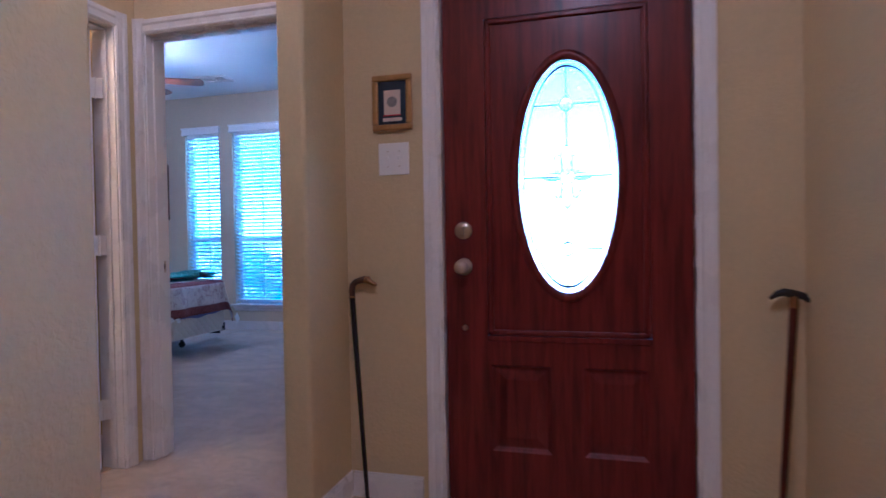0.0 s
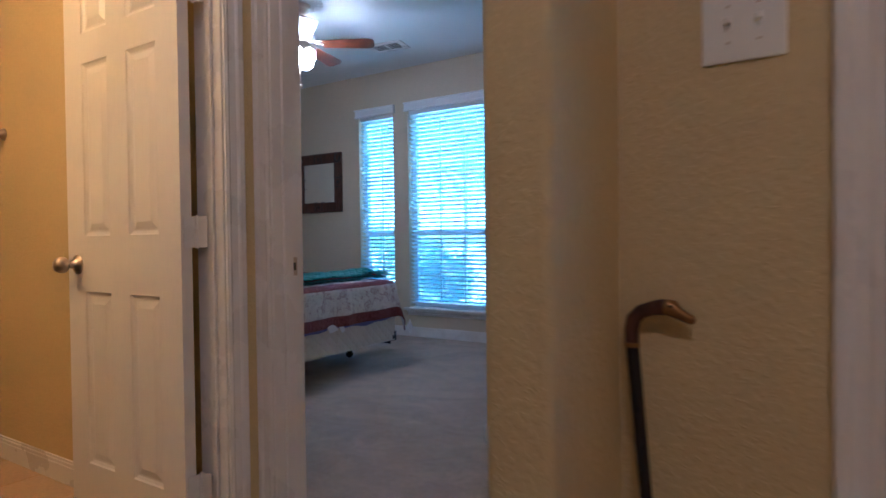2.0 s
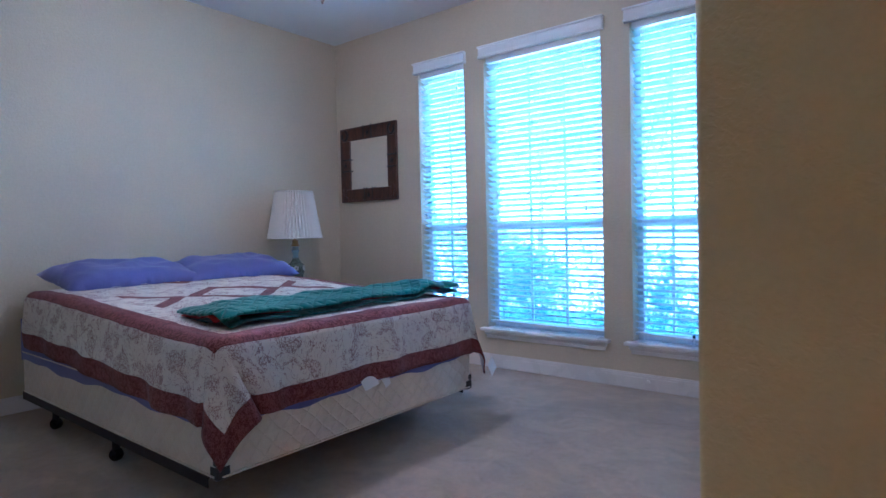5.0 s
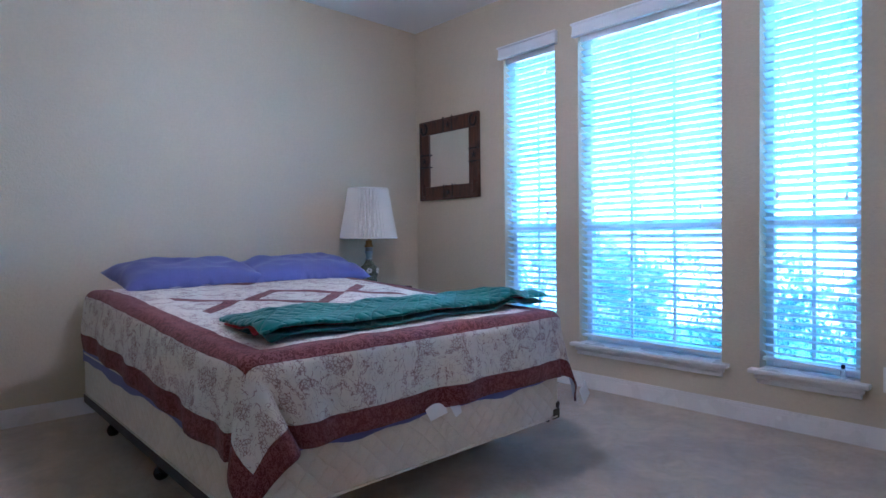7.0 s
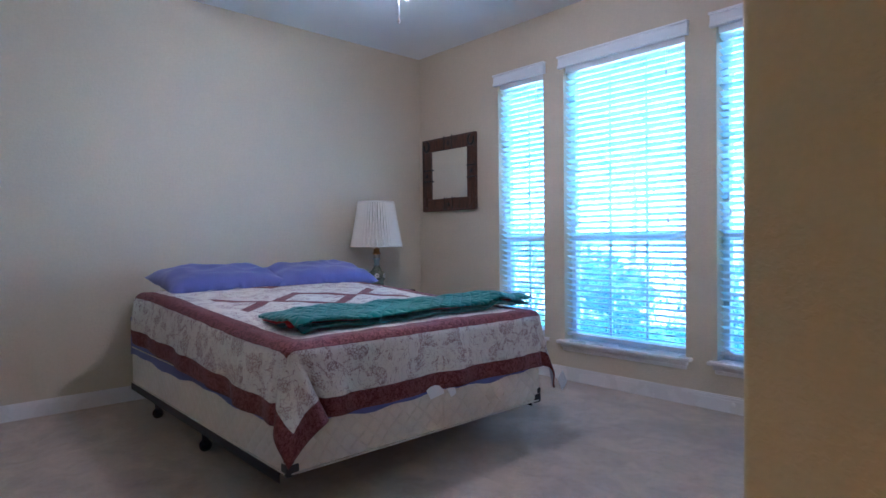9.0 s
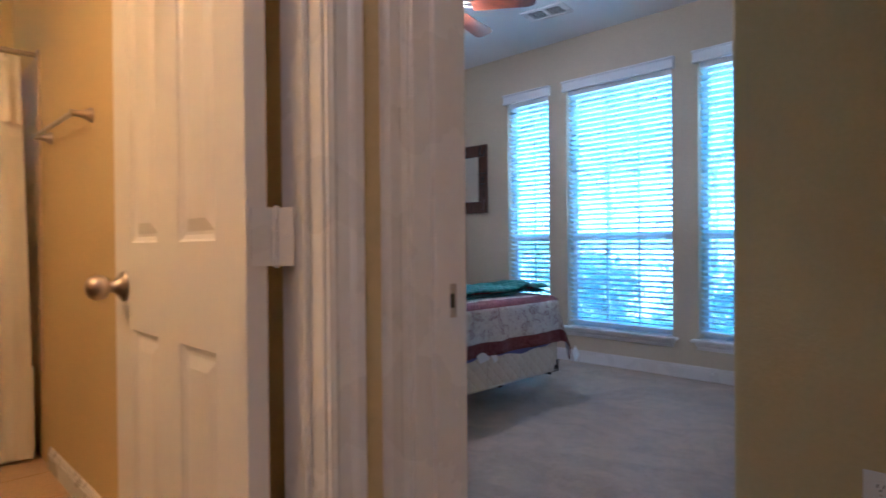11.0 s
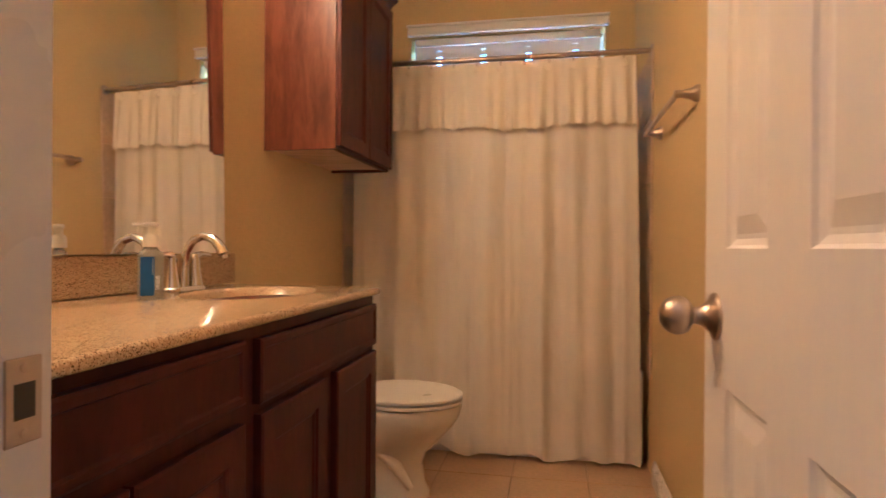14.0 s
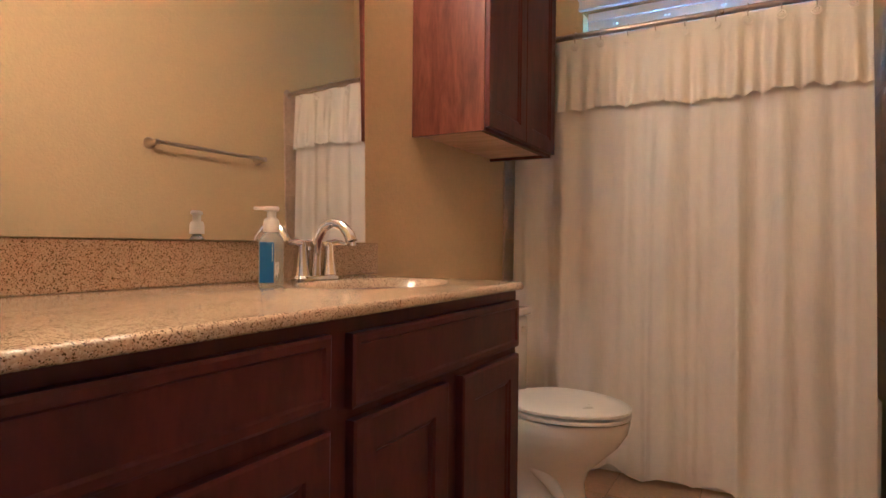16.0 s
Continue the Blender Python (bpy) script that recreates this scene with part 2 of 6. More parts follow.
def stitched_cloth(name, colour, pitch, rough=0.8, lift=0.004, sheen=0.2, upright=False):
    """Cloth with a diamond stitch pressed into it; upright: on standing sides instead of lying flat."""
    m = surface(name, colour, rough, 0.10, 6, 240, 0, sheen=sheen)
    n, l, p = m.node_tree.nodes, m.node_tree.links, m.node_tree.nodes["Principled BSDF"]
    tc, hs = n.new("ShaderNodeTexCoord"), []
    no, wob = n.new("ShaderNodeTexNoise"), n.new("ShaderNodeVectorMath")
    no.inputs["Scale"].default_value = 7
    l.new(tc.outputs["Object"], no.inputs["Vector"])
    wob.operation = "MULTIPLY_ADD"
    wob.inputs[1].default_value = (pitch * 0.5,) * 3
    l.new(no.outputs["Color"], wob.inputs[0])
    l.new(tc.outputs["Object"], wob.inputs[2])
    for way in (((1, 1, 1), (1, 1, -1)) if upright else ((1, 1, 0), (1, -1, 0))):
        dot, sin, ab = n.new("ShaderNodeVectorMath"), n.new("ShaderNodeMath"), n.new("ShaderNodeMath")
        dot.operation, sin.operation, ab.operation = "DOT_PRODUCT", "SINE", "ABSOLUTE"
        dot.inputs[1].default_value = [c * math.pi / (pitch * 1.414) for c in way]
        l.new(wob.outputs[0], dot.inputs[0])
        l.new(dot.outputs["Value"], sin.inputs[0])
        l.new(sin.outputs[0], ab.inputs[0])
        hs.append(ab)
    mn, pw = n.new("ShaderNodeMath"), n.new("ShaderNodeMath")
    mn.operation, pw.operation = "MINIMUM", "POWER"
    pw.inputs[1].default_value = 0.45
    l.new(hs[0].outputs[0], mn.inputs[0])
    l.new(hs[1].outputs[0], mn.inputs[1])
    l.new(mn.outputs[0], pw.inputs[0])
    b = n.new("ShaderNodeBump")
    b.inputs["Strength"].default_value, b.inputs["Distance"].default_value = 0.7, lift
    l.new(pw.outputs[0], b.inputs["Height"])
    l.new(b.outputs[0], p.inputs["Normal"])
    return m


def sheer(name, colour, through_light, fine=150, bump=0.2, depth=0.0008, stretch=(1, 1, 1)):
    """Cloth or plastic that lets part of the light through."""
    m = surface(name, colour, 0.75, 0.05, 4, fine, bump, depth, stretch=stretch)
    n, l = m.node_tree.nodes, m.node_tree.links
    tr, mx = n.new("ShaderNodeBsdfTranslucent"), n.new("ShaderNodeMixShader")
    tr.inputs[0].default_value = (*colour, 1)
    mx.inputs[0].default_value = through_light
    l.new(n["Principled BSDF"].outputs[0], mx.inputs[1])
    l.new(tr.outputs[0], mx.inputs[2])
    l.new(mx.outputs[0], n["Material Output"].inputs[0])
    return m


PAINT = textured_paint("tan_wall_paint", (0.58, 0.455, 0.215))
BED_PAINT = textured_paint("beige_bedroom_paint", (0.56, 0.475, 0.33))
BATH_PAINT = textured_paint("golden_bathroom_paint", (0.60, 0.455, 0.165))
CEILING = surface("ceiling_paint", (0.74, 0.74, 0.72), 0.9, 0.03, 2, 70, 0.35, 0.002)
TRIM = surface("white_trim_paint", (0.74, 0.70, 0.66), 0.28, 0.03, 5, 60, 0.08, 0.0006)
LEAF_PAINT = surface("white_door_paint", (0.76, 0.71, 0.66), 0.33, 0.03, 4, 120, 0.25, 0.0006, stretch=(1, 1, 0.12))
CARPET = carpet("beige_carpet", (0.46, 0.35, 0.245))
FLOOR_TILE = surface("tan_floor_tile", (0.55, 0.38, 0.19), 0.35, 0.16, 5, 60, 0.1, 0.0008)
GROUT = surface("grout", (0.33, 0.24, 0.15), 0.9, 0.1, 10, 200, 0.3)
WALL_TILE = surface("brown_wall_tile", (0.54, 0.39, 0.22), 0.55, 0.2, 6, 50, 0.1, 0.0008)
CHERRY = wood("cherry_stained_wood", (0.046, 0.0072, 0.0018), (0.086, 0.0148, 0.0036), 0.46, 0.03, (7, 7, 2))
CHERRY.node_tree.nodes["Principled BSDF"].inputs["Specular IOR Level"].default_value = 0.22
CHERRY_SIDE = wood("cherry_veneer", (0.070, 0.0170, 0.0037), (0.165, 0.050, 0.0115), 0.30, 0.10, (9, 9, 1.6))
CHERRY_SIDE.node_tree.nodes["Principled BSDF"].inputs["Specular IOR Level"].default_value = 0.3
MAPLE = wood("pale_cabinet_underside", (0.42, 0.27, 0.12), (0.62, 0.43, 0.22), 0.5, 0.1, (8, 1.5, 8))
MAHOGANY = wood("mahogany_door_wood", (0.056, 0.0054, 0.0038), (0.160, 0.0172, 0.0098), 0.36, 0.12, (16, 16, 1.0))
MAHOGANY.node_tree.nodes["Principled BSDF"].inputs["Specular IOR Level"].default_value = 0.25
WALNUT = wood("fan_blade_wood", (0.045, 0.012, 0.006), (0.17, 0.05, 0.018), 0.35, 0.3, (3, 3, 3))
RUSTIC = wood("dark_carved_wood", (0.018, 0.008, 0.005), (0.095, 0.032, 0.016), 0.45, 0.2, (18, 18, 3))
GRANITE = granite("speckled_tan_stone")
PORCELAIN = surface("white_porcelain", (0.80, 0.76, 0.68), 0.12, 0.02, 3, 40, 0)
CHROME = surface("polished_chrome", (0.72, 0.70, 0.67), 0.09, 0.03, 9, 80, 0, metal=1, rough_vary=0.03)
NICKEL = surface("brushed_nickel", (0.50, 0.42, 0.33), 0.30, 0.05, 9, 160, 0.05, 0.0003, metal=1)
BRASS = surface("old_brass", (0.30, 0.17, 0.06), 0.35, 0.2, 20, 150, 0.1, metal=1)
BLACK = surface("black_lacquer", (0.012, 0.012, 0.016), 0.25, 0.1, 8, 90, 0.05)
IRON = surface("dark_bed_metal", (0.03, 0.03, 0.034), 0.5, 0.2, 12, 120, 0.1, metal=0.6)
PLASTIC = surface("white_plastic", (0.78, 0.75, 0.70), 0.3, 0.02, 5, 60, 0)
# dark colour for the shade inside openings that are not cut
HOLE_SHADE = surface("hole_shade", (0.05, 0.045, 0.04), 0.7, 0.1)
BLIND = sheer("white_blind_slat", (0.86, 0.90, 0.90), 0.8)
BATH_SLAT = sheer("closed_blind_slat", (0.82, 0.79, 0.74), 0.03)
CURTAIN = sheer("cream_curtain_cloth", (0.84, 0.78, 0.67), 0.16, 26, 0.55, 0.012, (1, 1, 0.3))
SHADE = sheer("pleated_shade_cloth", (0.78, 0.73, 0.63), 0.25)
QUILT = quilt_cloth("floral_patchwork_quilt")
TEAL = stitched_cloth("teal_quilted_blanket", (0.006, 0.125, 0.105), 0.05, 0.75, 0.012)
RED_LINING = surface("red_lining", (0.45, 0.02, 0.03), 0.8, 0.1)
LAVENDER = surface("lavender_cotton", (0.115, 0.115, 0.31), 0.85, 0.12, 7, 130, 0.3, 0.003, sheen=0.2)
TICKING = stitched_cloth("cream_mattress_ticking", (0.64, 0.56, 0.44), 0.055, 0.8, 0.008, upright=True)
LINING = surface("grey_quilt_lining", (0.42, 0.41, 0.44), 0.85, 0.1, 9, 160, 0.2, 0.002)
PAPER = surface("white_tag", (0.80, 0.78, 0.76), 0.8, 0.03)
LAMP_GREEN = surface("mottled_green_ceramic", (0.13, 0.14, 0.09), 0.25, 0.9, 45, 120, 0.1)
PALE_BLUE = surface("pale_blue_glaze", (0.36, 0.42, 0.46), 0.25, 0.15, 30, 90, 0.05)
CREAM_GLAZE = surface("cream_glaze", (0.66, 0.62, 0.50), 0.25, 0.1, 30, 90, 0.05)
GOLD = surface("gilt_frame", (0.42, 0.25, 0.07), 0.35, 0.25, 25, 140, 0.2, metal=0.7)
NAVY = surface("navy_mat_board", (0.018, 0.028, 0.05), 0.8, 0.1)
CREAM = surface("cream_card", (0.66, 0.54, 0.42), 0.8, 0.05)
GREY = surface("grey_medal", (0.25, 0.24, 0.22), 0.4, 0.3, 60, 200, 0.2, metal=0.6)
GLASS = clear_glass("window_glass", 0.0, (0.86, 0.98, 0.98))
SCREEN = sheer("insect_screen_mesh", (0.34, 0.40, 0.42), 0.5)
sn = SCREEN.node_tree
see, part_open = sn.nodes.new("ShaderNodeBsdfTransparent"), sn.nodes.new("ShaderNodeMixShader")
part_open.inputs[0].default_value = 0.65
sn.links.new(sn.nodes["Material Output"].inputs[0].links[0].from_socket, part_open.inputs[1])
sn.links.new(see.outputs[0], part_open.inputs[2])
sn.links.new(part_open.outputs[0], sn.nodes["Material Output"].inputs[0])
LEADED = clear_glass("textured_door_glass", 0.10, (0.95, 0.98, 1.0), 0.6)
BEVEL = clear_glass("bevelled_door_glass", 0.02)
LEAD = surface("dark_caming", (0.03, 0.03, 0.035), 0.4, 0.1, metal=0.8)
MIRROR = surface("mirror_silver", (0.88, 0.88, 0.86), 0.01, 0.0, 1, 10, 0, metal=1, rough_vary=0.005)
SOAP = clear_glass("blue_soap", 0.06, (0.80, 0.91, 0.97))
SOAP.node_tree.nodes["Principled BSDF"].inputs["Transmission Weight"].default_value = 0.75
SOAP_LABEL = surface("blue_label", (0.030, 0.14, 0.56), 0.4, 0.08)
VINYL = surface("white_window_vinyl", (0.78, 0.78, 0.78), 0.4, 0.03)
BULB = glow("fan_light_glass", (1.0, 0.704, 0.56), FAN_GLOW)
VANITY_BULB = glow("vanity_light_glass", (1.0, 0.475, 0.135), VANITY_GLOW)
# glow of the two assumed fill lights in foyer and hall
FILL_BULB = glow("fill_light_glass", (1.0, 0.586, 0.36), FILL_GLOW)
GRASS = surface("lawn", (0.06, 0.11, 0.03), 0.95, 0.3, 0.6, 30, 0.5, 0.02)
LEAVES = sheer("leaf_green", (0.14, 0.20, 0.10), 0.45)
BARK = surface("bark", (0.10, 0.075, 0.05), 0.95, 0.3, 6, 40, 1.0, 0.01, stretch=(1, 1, 0.2))
CONCRETE = surface("porch_concrete", (0.52, 0.51, 0.48), 0.9, 0.12, 2, 60, 0.4, 0.002)

# ---- mesh helpers ----


def new_bm():
    return bmesh.new()


def box(bm, x0, x1, y0, y1, z0, z1, bevel=0.0, segs=1):
    """A box, with bevelled edges where bevel is given."""
    made = bmesh.ops.create_cube(bm, size=1, matrix=Matrix.Translation(((x0 + x1) / 2, (y0 + y1) / 2, (z0 + z1) / 2)) @ Matrix.Diagonal((abs(x1 - x0), abs(y1 - y0), abs(z1 - z0), 1)))
    if bevel:
        vs = set(made["verts"])
        bmesh.ops.bevel(bm, geom=[e for e in bm.edges if e.verts[0] in vs and e.verts[1] in vs], offset=bevel, segments=segs, affect="EDGES", profile=0.5)
    return bm


def boxed(*a, **k):
    return box(new_bm(), *a, **k)


def rings(bm, loops, close_start=True, close_end=True):
    """Skin a row of equal vertex loops."""
    rows = [[bm.verts.new(v) for v in loop] for loop in loops]
    n = len(rows[0])
    for a, b in zip(rows, rows[1:]):
        for i in range(n):
            bm.faces.new((a[i], a[(i + 1) % n], b[(i + 1) % n], b[i]))
    if close_start:
        bm.faces.new(rows[0][::-1])
    if close_end:
        bm.faces.new(rows[-1])
    return bm


def lathe(bm, profile, segs=24, at=(0, 0, 0), turn=None):
    """Turn a profile of (radius, height) about z; turn lays the axis elsewhere."""
    m = Matrix.Translation(at) @ (turn if turn else Matrix.Identity(4))
    return rings(bm, [[m @ Vector((max(r, 1e-4) * math.cos(2 * math.pi * i / segs), max(r, 1e-4) * math.sin(2 * math.pi * i / segs), h)) for i in range(segs)] for r, h in profile])


def tube(bm, points, radius, segs=10):
    """A round bar along points; radius may be one value per point."""
    pts = [Vector(p) for p in points]
    radii = radius if isinstance(radius, (list, tuple)) else [radius] * len(pts)
    loops, up = [], None
    for i, p in enumerate(pts):
        d = (pts[min(i + 1, len(pts) - 1)] - pts[max(i - 1, 0)]).normalized()
        if up is None:
            up = Vector((0, 0, 1)) if abs(d.z) < 0.9 else Vector((1, 0, 0))
        side = d.cross(up).normalized()
        up = side.cross(d).normalized()
        loops.append([p + radii[i] * (math.cos(2 * math.pi * k / segs) * side + math.sin(2 * math.pi * k / segs) * up) for k in range(segs)])
    return rings(bm, loops)


def arc(centre, r, a0, a1, n, axis="xz"):
    out = []
    for i in range(n + 1):
        a = radians(a0 + (a1 - a0) * i / n)
        c, s = r * math.cos(a), r * math.sin(a)
        out.append((centre[0] + (c if "x" in axis else 0), centre[1] + (c if axis == "yz" else s if axis == "xy" else 0), centre[2] + (s if "z" in axis else 0)))
    return out


def finish(bm, smooth=None):
    bmesh.ops.recalc_face_normals(bm, faces=bm.faces[:])
    if smooth is not None:
        for f in bm.faces:
            f.smooth = True
        for e in bm.edges:
            if len(e.link_faces) == 2 and e.calc_face_angle(0) > radians(smooth):
                e.smooth = False
    return bm


def solid(name, bm, mat, smooth=None):
    finish(bm, smooth)
    me = bpy.data.meshes.new(name)
    bm.to_mesh(me)
    bm.free()
    me.materials.append(mat)
    return new(name, me)


def part(name, bm, mat, parent, label="", smooth=None):
    ob = solid(name, bm, mat, smooth)
    ob.parent = parent
    if label:
        ob["label"] = label
    return ob


def thing(name, at, label, category, group="", kind="", turn=0):
    ob = new(name)
    ob.empty_display_size = 0.1
    ob.matrix_basis = pose(*at, 0, 0, turn)
    return tagged(ob, label, category, group, kind)


def same_mesh(name, ob, offset, parent, label=""):
    """Another piece on the same mesh, moved by offset."""
    c = new(name, ob.data)
    c.parent = parent
    c.location = ob.location + Vector(offset)
    if label:
        c["label"] = label
    return c


def structure(name, bm, mat, label, category, smooth=None):
    return tagged(solid(name, bm, mat, smooth), label, category, "", "structure")


def wall(name, axis, a0, a1, t0, t1, z1, openings=(), label="tan painted wall with a hand-sprayed texture", round_ends=0.0):
    """A wall along x or y from a0 to a1, t0 to t1 thick, with openings (from, to, bottom, top)."""
    bm = new_bm()

    def piece(a, b, lo, hi):
        if b - a < 1e-4 or hi - lo < 1e-4:
            return
        (box(bm, a, b, t0, t1, lo, hi) if axis == "x" else box(bm, t0, t1, a, b, lo, hi))

    at = a0
    for b0, b1, zb, zt in sorted(openings):
        piece(at, b0, 0, z1)
        piece(b0, b1, 0, zb)
        piece(b0, b1, zt, z1)
        at = b1
    piece(at, a1, 0, z1)
    if round_ends:
        ends = [e for e in bm.edges if abs(e.verts[0].co.x - e.verts[1].co.x) < 1e-5 and abs(e.verts[0].co.y - e.verts[1].co.y) < 1e-5]
        bmesh.ops.bevel(bm, geom=ends, offset=round_ends, segments=5, affect="EDGES", profile=0.5)
    return structure(name, bm, PAINT, label, "wall", 40 if round_ends else None)


def repaint(name, mat, faces=None):
    """Another wall paint on a wall, or on those of its faces that the test picks by centre and normal."""
    me = bpy.data.objects[name].data
    if faces is None:
        me.materials[0] = mat
        return
    me.materials.append(mat)
    for p in me.polygons:
        if faces(p.center, p.normal):
            p.material_index = len(me.materials) - 1


PROFILE = ((0, 0), (0, 0.50), (0.06, 0.60), (0.12, 0.74), (0.18, 0.72), (0.24, 0.60), (0.58, 0.66), (0.64, 0.86), (0.72, 1.0), (0.95, 1.0), (1, 0.92), (1, 0))


def moulding(name, axis, side, plane, a0, a1, lo, hi, parent=None, thick=0.017, inner_low=True):
    """A strip of casing on a wall face: its width runs lo to hi, its length a0 to a1. axis: the way of the length; side: the way it stands proud."""
    nx, ny = side
    loops = []
    for a in (a0, a1):
        loop = []
        for f, h in PROFILE:
            c, d = lo + (hi - lo) * (f if inner_low else 1 - f), plane + (nx + ny) * thick * h
            loop.append(((d, c, a) if nx else (c, d, a)) if axis == "z" else ((d, a, c) if nx else (a, d, c)))
        loops.append(loop)
    bm = rings(new_bm(), loops)
    if parent is None:
        return structure(name, bm, TRIM, "white painted door casing with a stepped profile", "trim")
    return part(name, bm, TRIM, parent)


def baseboard(axis, a0, a1, plane, side, tall=0.10):
    bm = new_bm()
    for lo, hi, d in ((0.0, 0.75, 0.014), (0.75, 0.9, 0.011), (0.9, 1.0, 0.007)):
        p0, p1 = sorted((plane, plane + side * d))
        (box(bm, a0, a1, p0, p1, lo * tall, hi * tall) if axis == "x" else box(bm, p0, p1, a0, a1, lo * tall, hi * tall))
    return structure("baseboard", bm, TRIM, "white painted wooden baseboard along the wall", "baseboard")


def panelled(bm, xs, zs, cells, y0, y1, steps):
    """A slab in the xz plane from y0 to y1. The cells (i, k) of the grid of xs and zs carry panels, whose steps are (inset, depth)."""
    for y, s in ((y0, 1), (y1, -1)):
        for i in range(len(xs) - 1):
            for k in range(len(zs) - 1):
                x0, x1, z0, z1 = xs[i], xs[i + 1], zs[k], zs[k + 1]
                loop = lambda ins, dep: [bm.verts.new(v) for v in ((x0 + ins, y + s * dep, z0 + ins), (x1 - ins, y + s * dep, z0 + ins), (x1 - ins, y + s * dep, z1 - ins), (x0 + ins, y + s * dep, z1 - ins))]
                last = loop(0, 0)
                if (i, k) in cells:
                    for ins, dep in steps:
                        nxt = loop(ins, dep)
                        for j in range(4):
                            bm.faces.new((last[j], last[(j + 1) % 4], nxt[(j + 1) % 4], nxt[j]))
                        last = nxt
                bm.faces.new(last)
    x0, x1, z0, z1 = xs[0], xs[-1], zs[0], zs[-1]
    for c in (((x0, y0, z0), (x0, y1, z0), (x0, y1, z1), (x0, y0, z1)), ((x1, y0, z0), (x1, y0, z1), (x1, y1, z1), (x1, y1, z0)), ((x0, y0, z0), (x1, y0, z0), (x1, y1, z0), (x0, y1, z0)), ((x0, y0, z1), (x0, y1, z1), (x1, y1, z1), (x1, y0, z1))):
        bm.faces.new([bm.verts.new(v) for v in c])
    bmesh.ops.remove_doubles(bm, verts=bm.verts[:], dist=1e-5)
    return bm


def knob_mesh(bm, at, way):
    """A round door knob on its rose; way: a unit vector off the door."""
    t = Vector(way).to_track_quat("Z", "Y").to_matrix().to_4x4()
    return lathe(bm, ((0.0, 0.0), (0.033, 0.0), (0.0335, 0.003), (0.031, 0.006), (0.026, 0.008), (0.019, 0.014), (0.0135, 0.021), (0.0115, 0.028), (0.0125, 0.032), (0.018, 0.0345), (0.0235, 0.039), (0.0268, 0.046), (0.0275, 0.053), (0.0262, 0.060), (0.0225, 0.067), (0.0165, 0.0725), (0.0085, 0.076), (0.0, 0.077)), 24, at, t)


def hinge_mesh(bm, at, a, b, tall=0.09):
    """Two leaves that run from the knuckle at `at` to the plan points a and b."""
    for e in (a, b):
        d = Vector((e[0] - at[0], e[1] - at[1], 0))
        n = Vector((-d.y, d.x, 0)).normalized() * 0.0015
        p = Vector(at)
        q = p + d
        lo, hi = Vector((0, 0, -tall / 2)), Vector((0, 0, tall / 2))
        rings(bm, [[p + n + lo, p - n + lo, q - n + lo, q + n + lo], [p + n + hi, p - n + hi, q - n + hi, q + n + hi]])
        for along, up in ((0.45, -0.036), (0.62, 0.0), (0.45, 0.036)):
            for sgn in (-1, 1):
                way = (n * sgn).to_track_quat("Z", "Y").to_matrix().to_4x4()
                lathe(bm, ((0, 0), (0.0042, 0), (0.0034, 0.0007), (0.0012, 0.0002), (0, -0.0004)), 8, p + d * along + n * sgn + Vector((0, 0, up)), way)
    prof = [(0.0, -tall / 2 - 0.004), (0.0045, -tall / 2 - 0.003)]
    for k in range(5):
        z0, z1 = -tall / 2 + k * tall / 5, -tall / 2 + (k + 1) * tall / 5
        prof += [(0.0046, z0), (0.0064, z0 + 0.0006), (0.0064, z1 - 0.0006), (0.0046, z1 - 0.0001)]
    return lathe(bm, prof + [(0.0045, tall / 2 + 0.003), (0.0, tall / 2 + 0.004)], 12, at)


# ---- the shell ----
H = 2.81
XW, XE, YN = -5.42, 1.172, 6.34
WINDOWS = ((-4.395, -3.925), (-3.735, -2.797), (-2.600, -2.150))
WZ0, WZ1 = 0.30, 2.36

structure("floor", boxed(XW - 0.15, -0.53, 2.61, 6.5, -0.12, 0.0), CARPET, "worn beige carpet of the bedroom", "carpet")
structure("floor_hall", boxed(-1.68, -0.53, 1.10, 2.61, -0.12, 0.0), CARPET, "beige carpet of the little hall", "carpet")
structure("floor_bath", boxed(-4.95, -1.68, 0.95, 2.61, -0.12, -0.004), GROUT, "grout bed of the bathroom floor", "floor")
structure("floor_foyer", boxed(-0.53, 1.30, -3.7, 2.5, -0.12, 0.0), FLOOR_TILE, "tan tiled floor of the foyer", "floor")
structure("ceiling", boxed(XW - 0.15, -0.477, 2.55, 6.5, H, H + 0.2), CEILING, "white sprayed bedroom ceiling", "ceiling")
structure("ceiling_hall", boxed(-1.74, 1.30, -3.7, 2.55, H, H + 0.2), CEILING, "white sprayed hall ceiling", "ceiling")
structure("ceiling_bath", boxed(-5.0, -1.74, 0.9, 2.55, H, H + 0.2), CEILING, "white sprayed bathroom ceiling", "ceiling")

wall("wall_front", "x", -0.477, 1.30, 2.41, 2.55, H, [(-0.092, 0.853, 0.0, 2.06)])
wall("wall_east", "y", -3.7, 2.41, XE, 1.30, H)
# Unseen wall, added behind the camera to keep sky light out of the foyer.
wall("wall_unseen_back", "x", -0.477, XE, -3.7, -3.55, H)
wall("wall_foyer", "y", -3.7, 1.192, -0.585, -0.477, H, (), round_ends=0.018)
wall("wall_stub", "y", 2.072, 3.82, -0.585, -0.477, H, (), "tan painted end of a wall with rounded corners", 0.018)
structure("wall_header", boxed(-0.583, -0.479, 1.15, 2.10, 2.60, H - 0.002), PAINT, "tan painted wall above the hall opening", "wall")
wall("wall_hall_south", "x", -1.62, -0.588, 1.072, 1.190, H)
wall("wall_bath_door", "y", 0.92, 2.55, -1.74, -1.62, H, [(1.752, 2.435, 0.0, 2.06)])
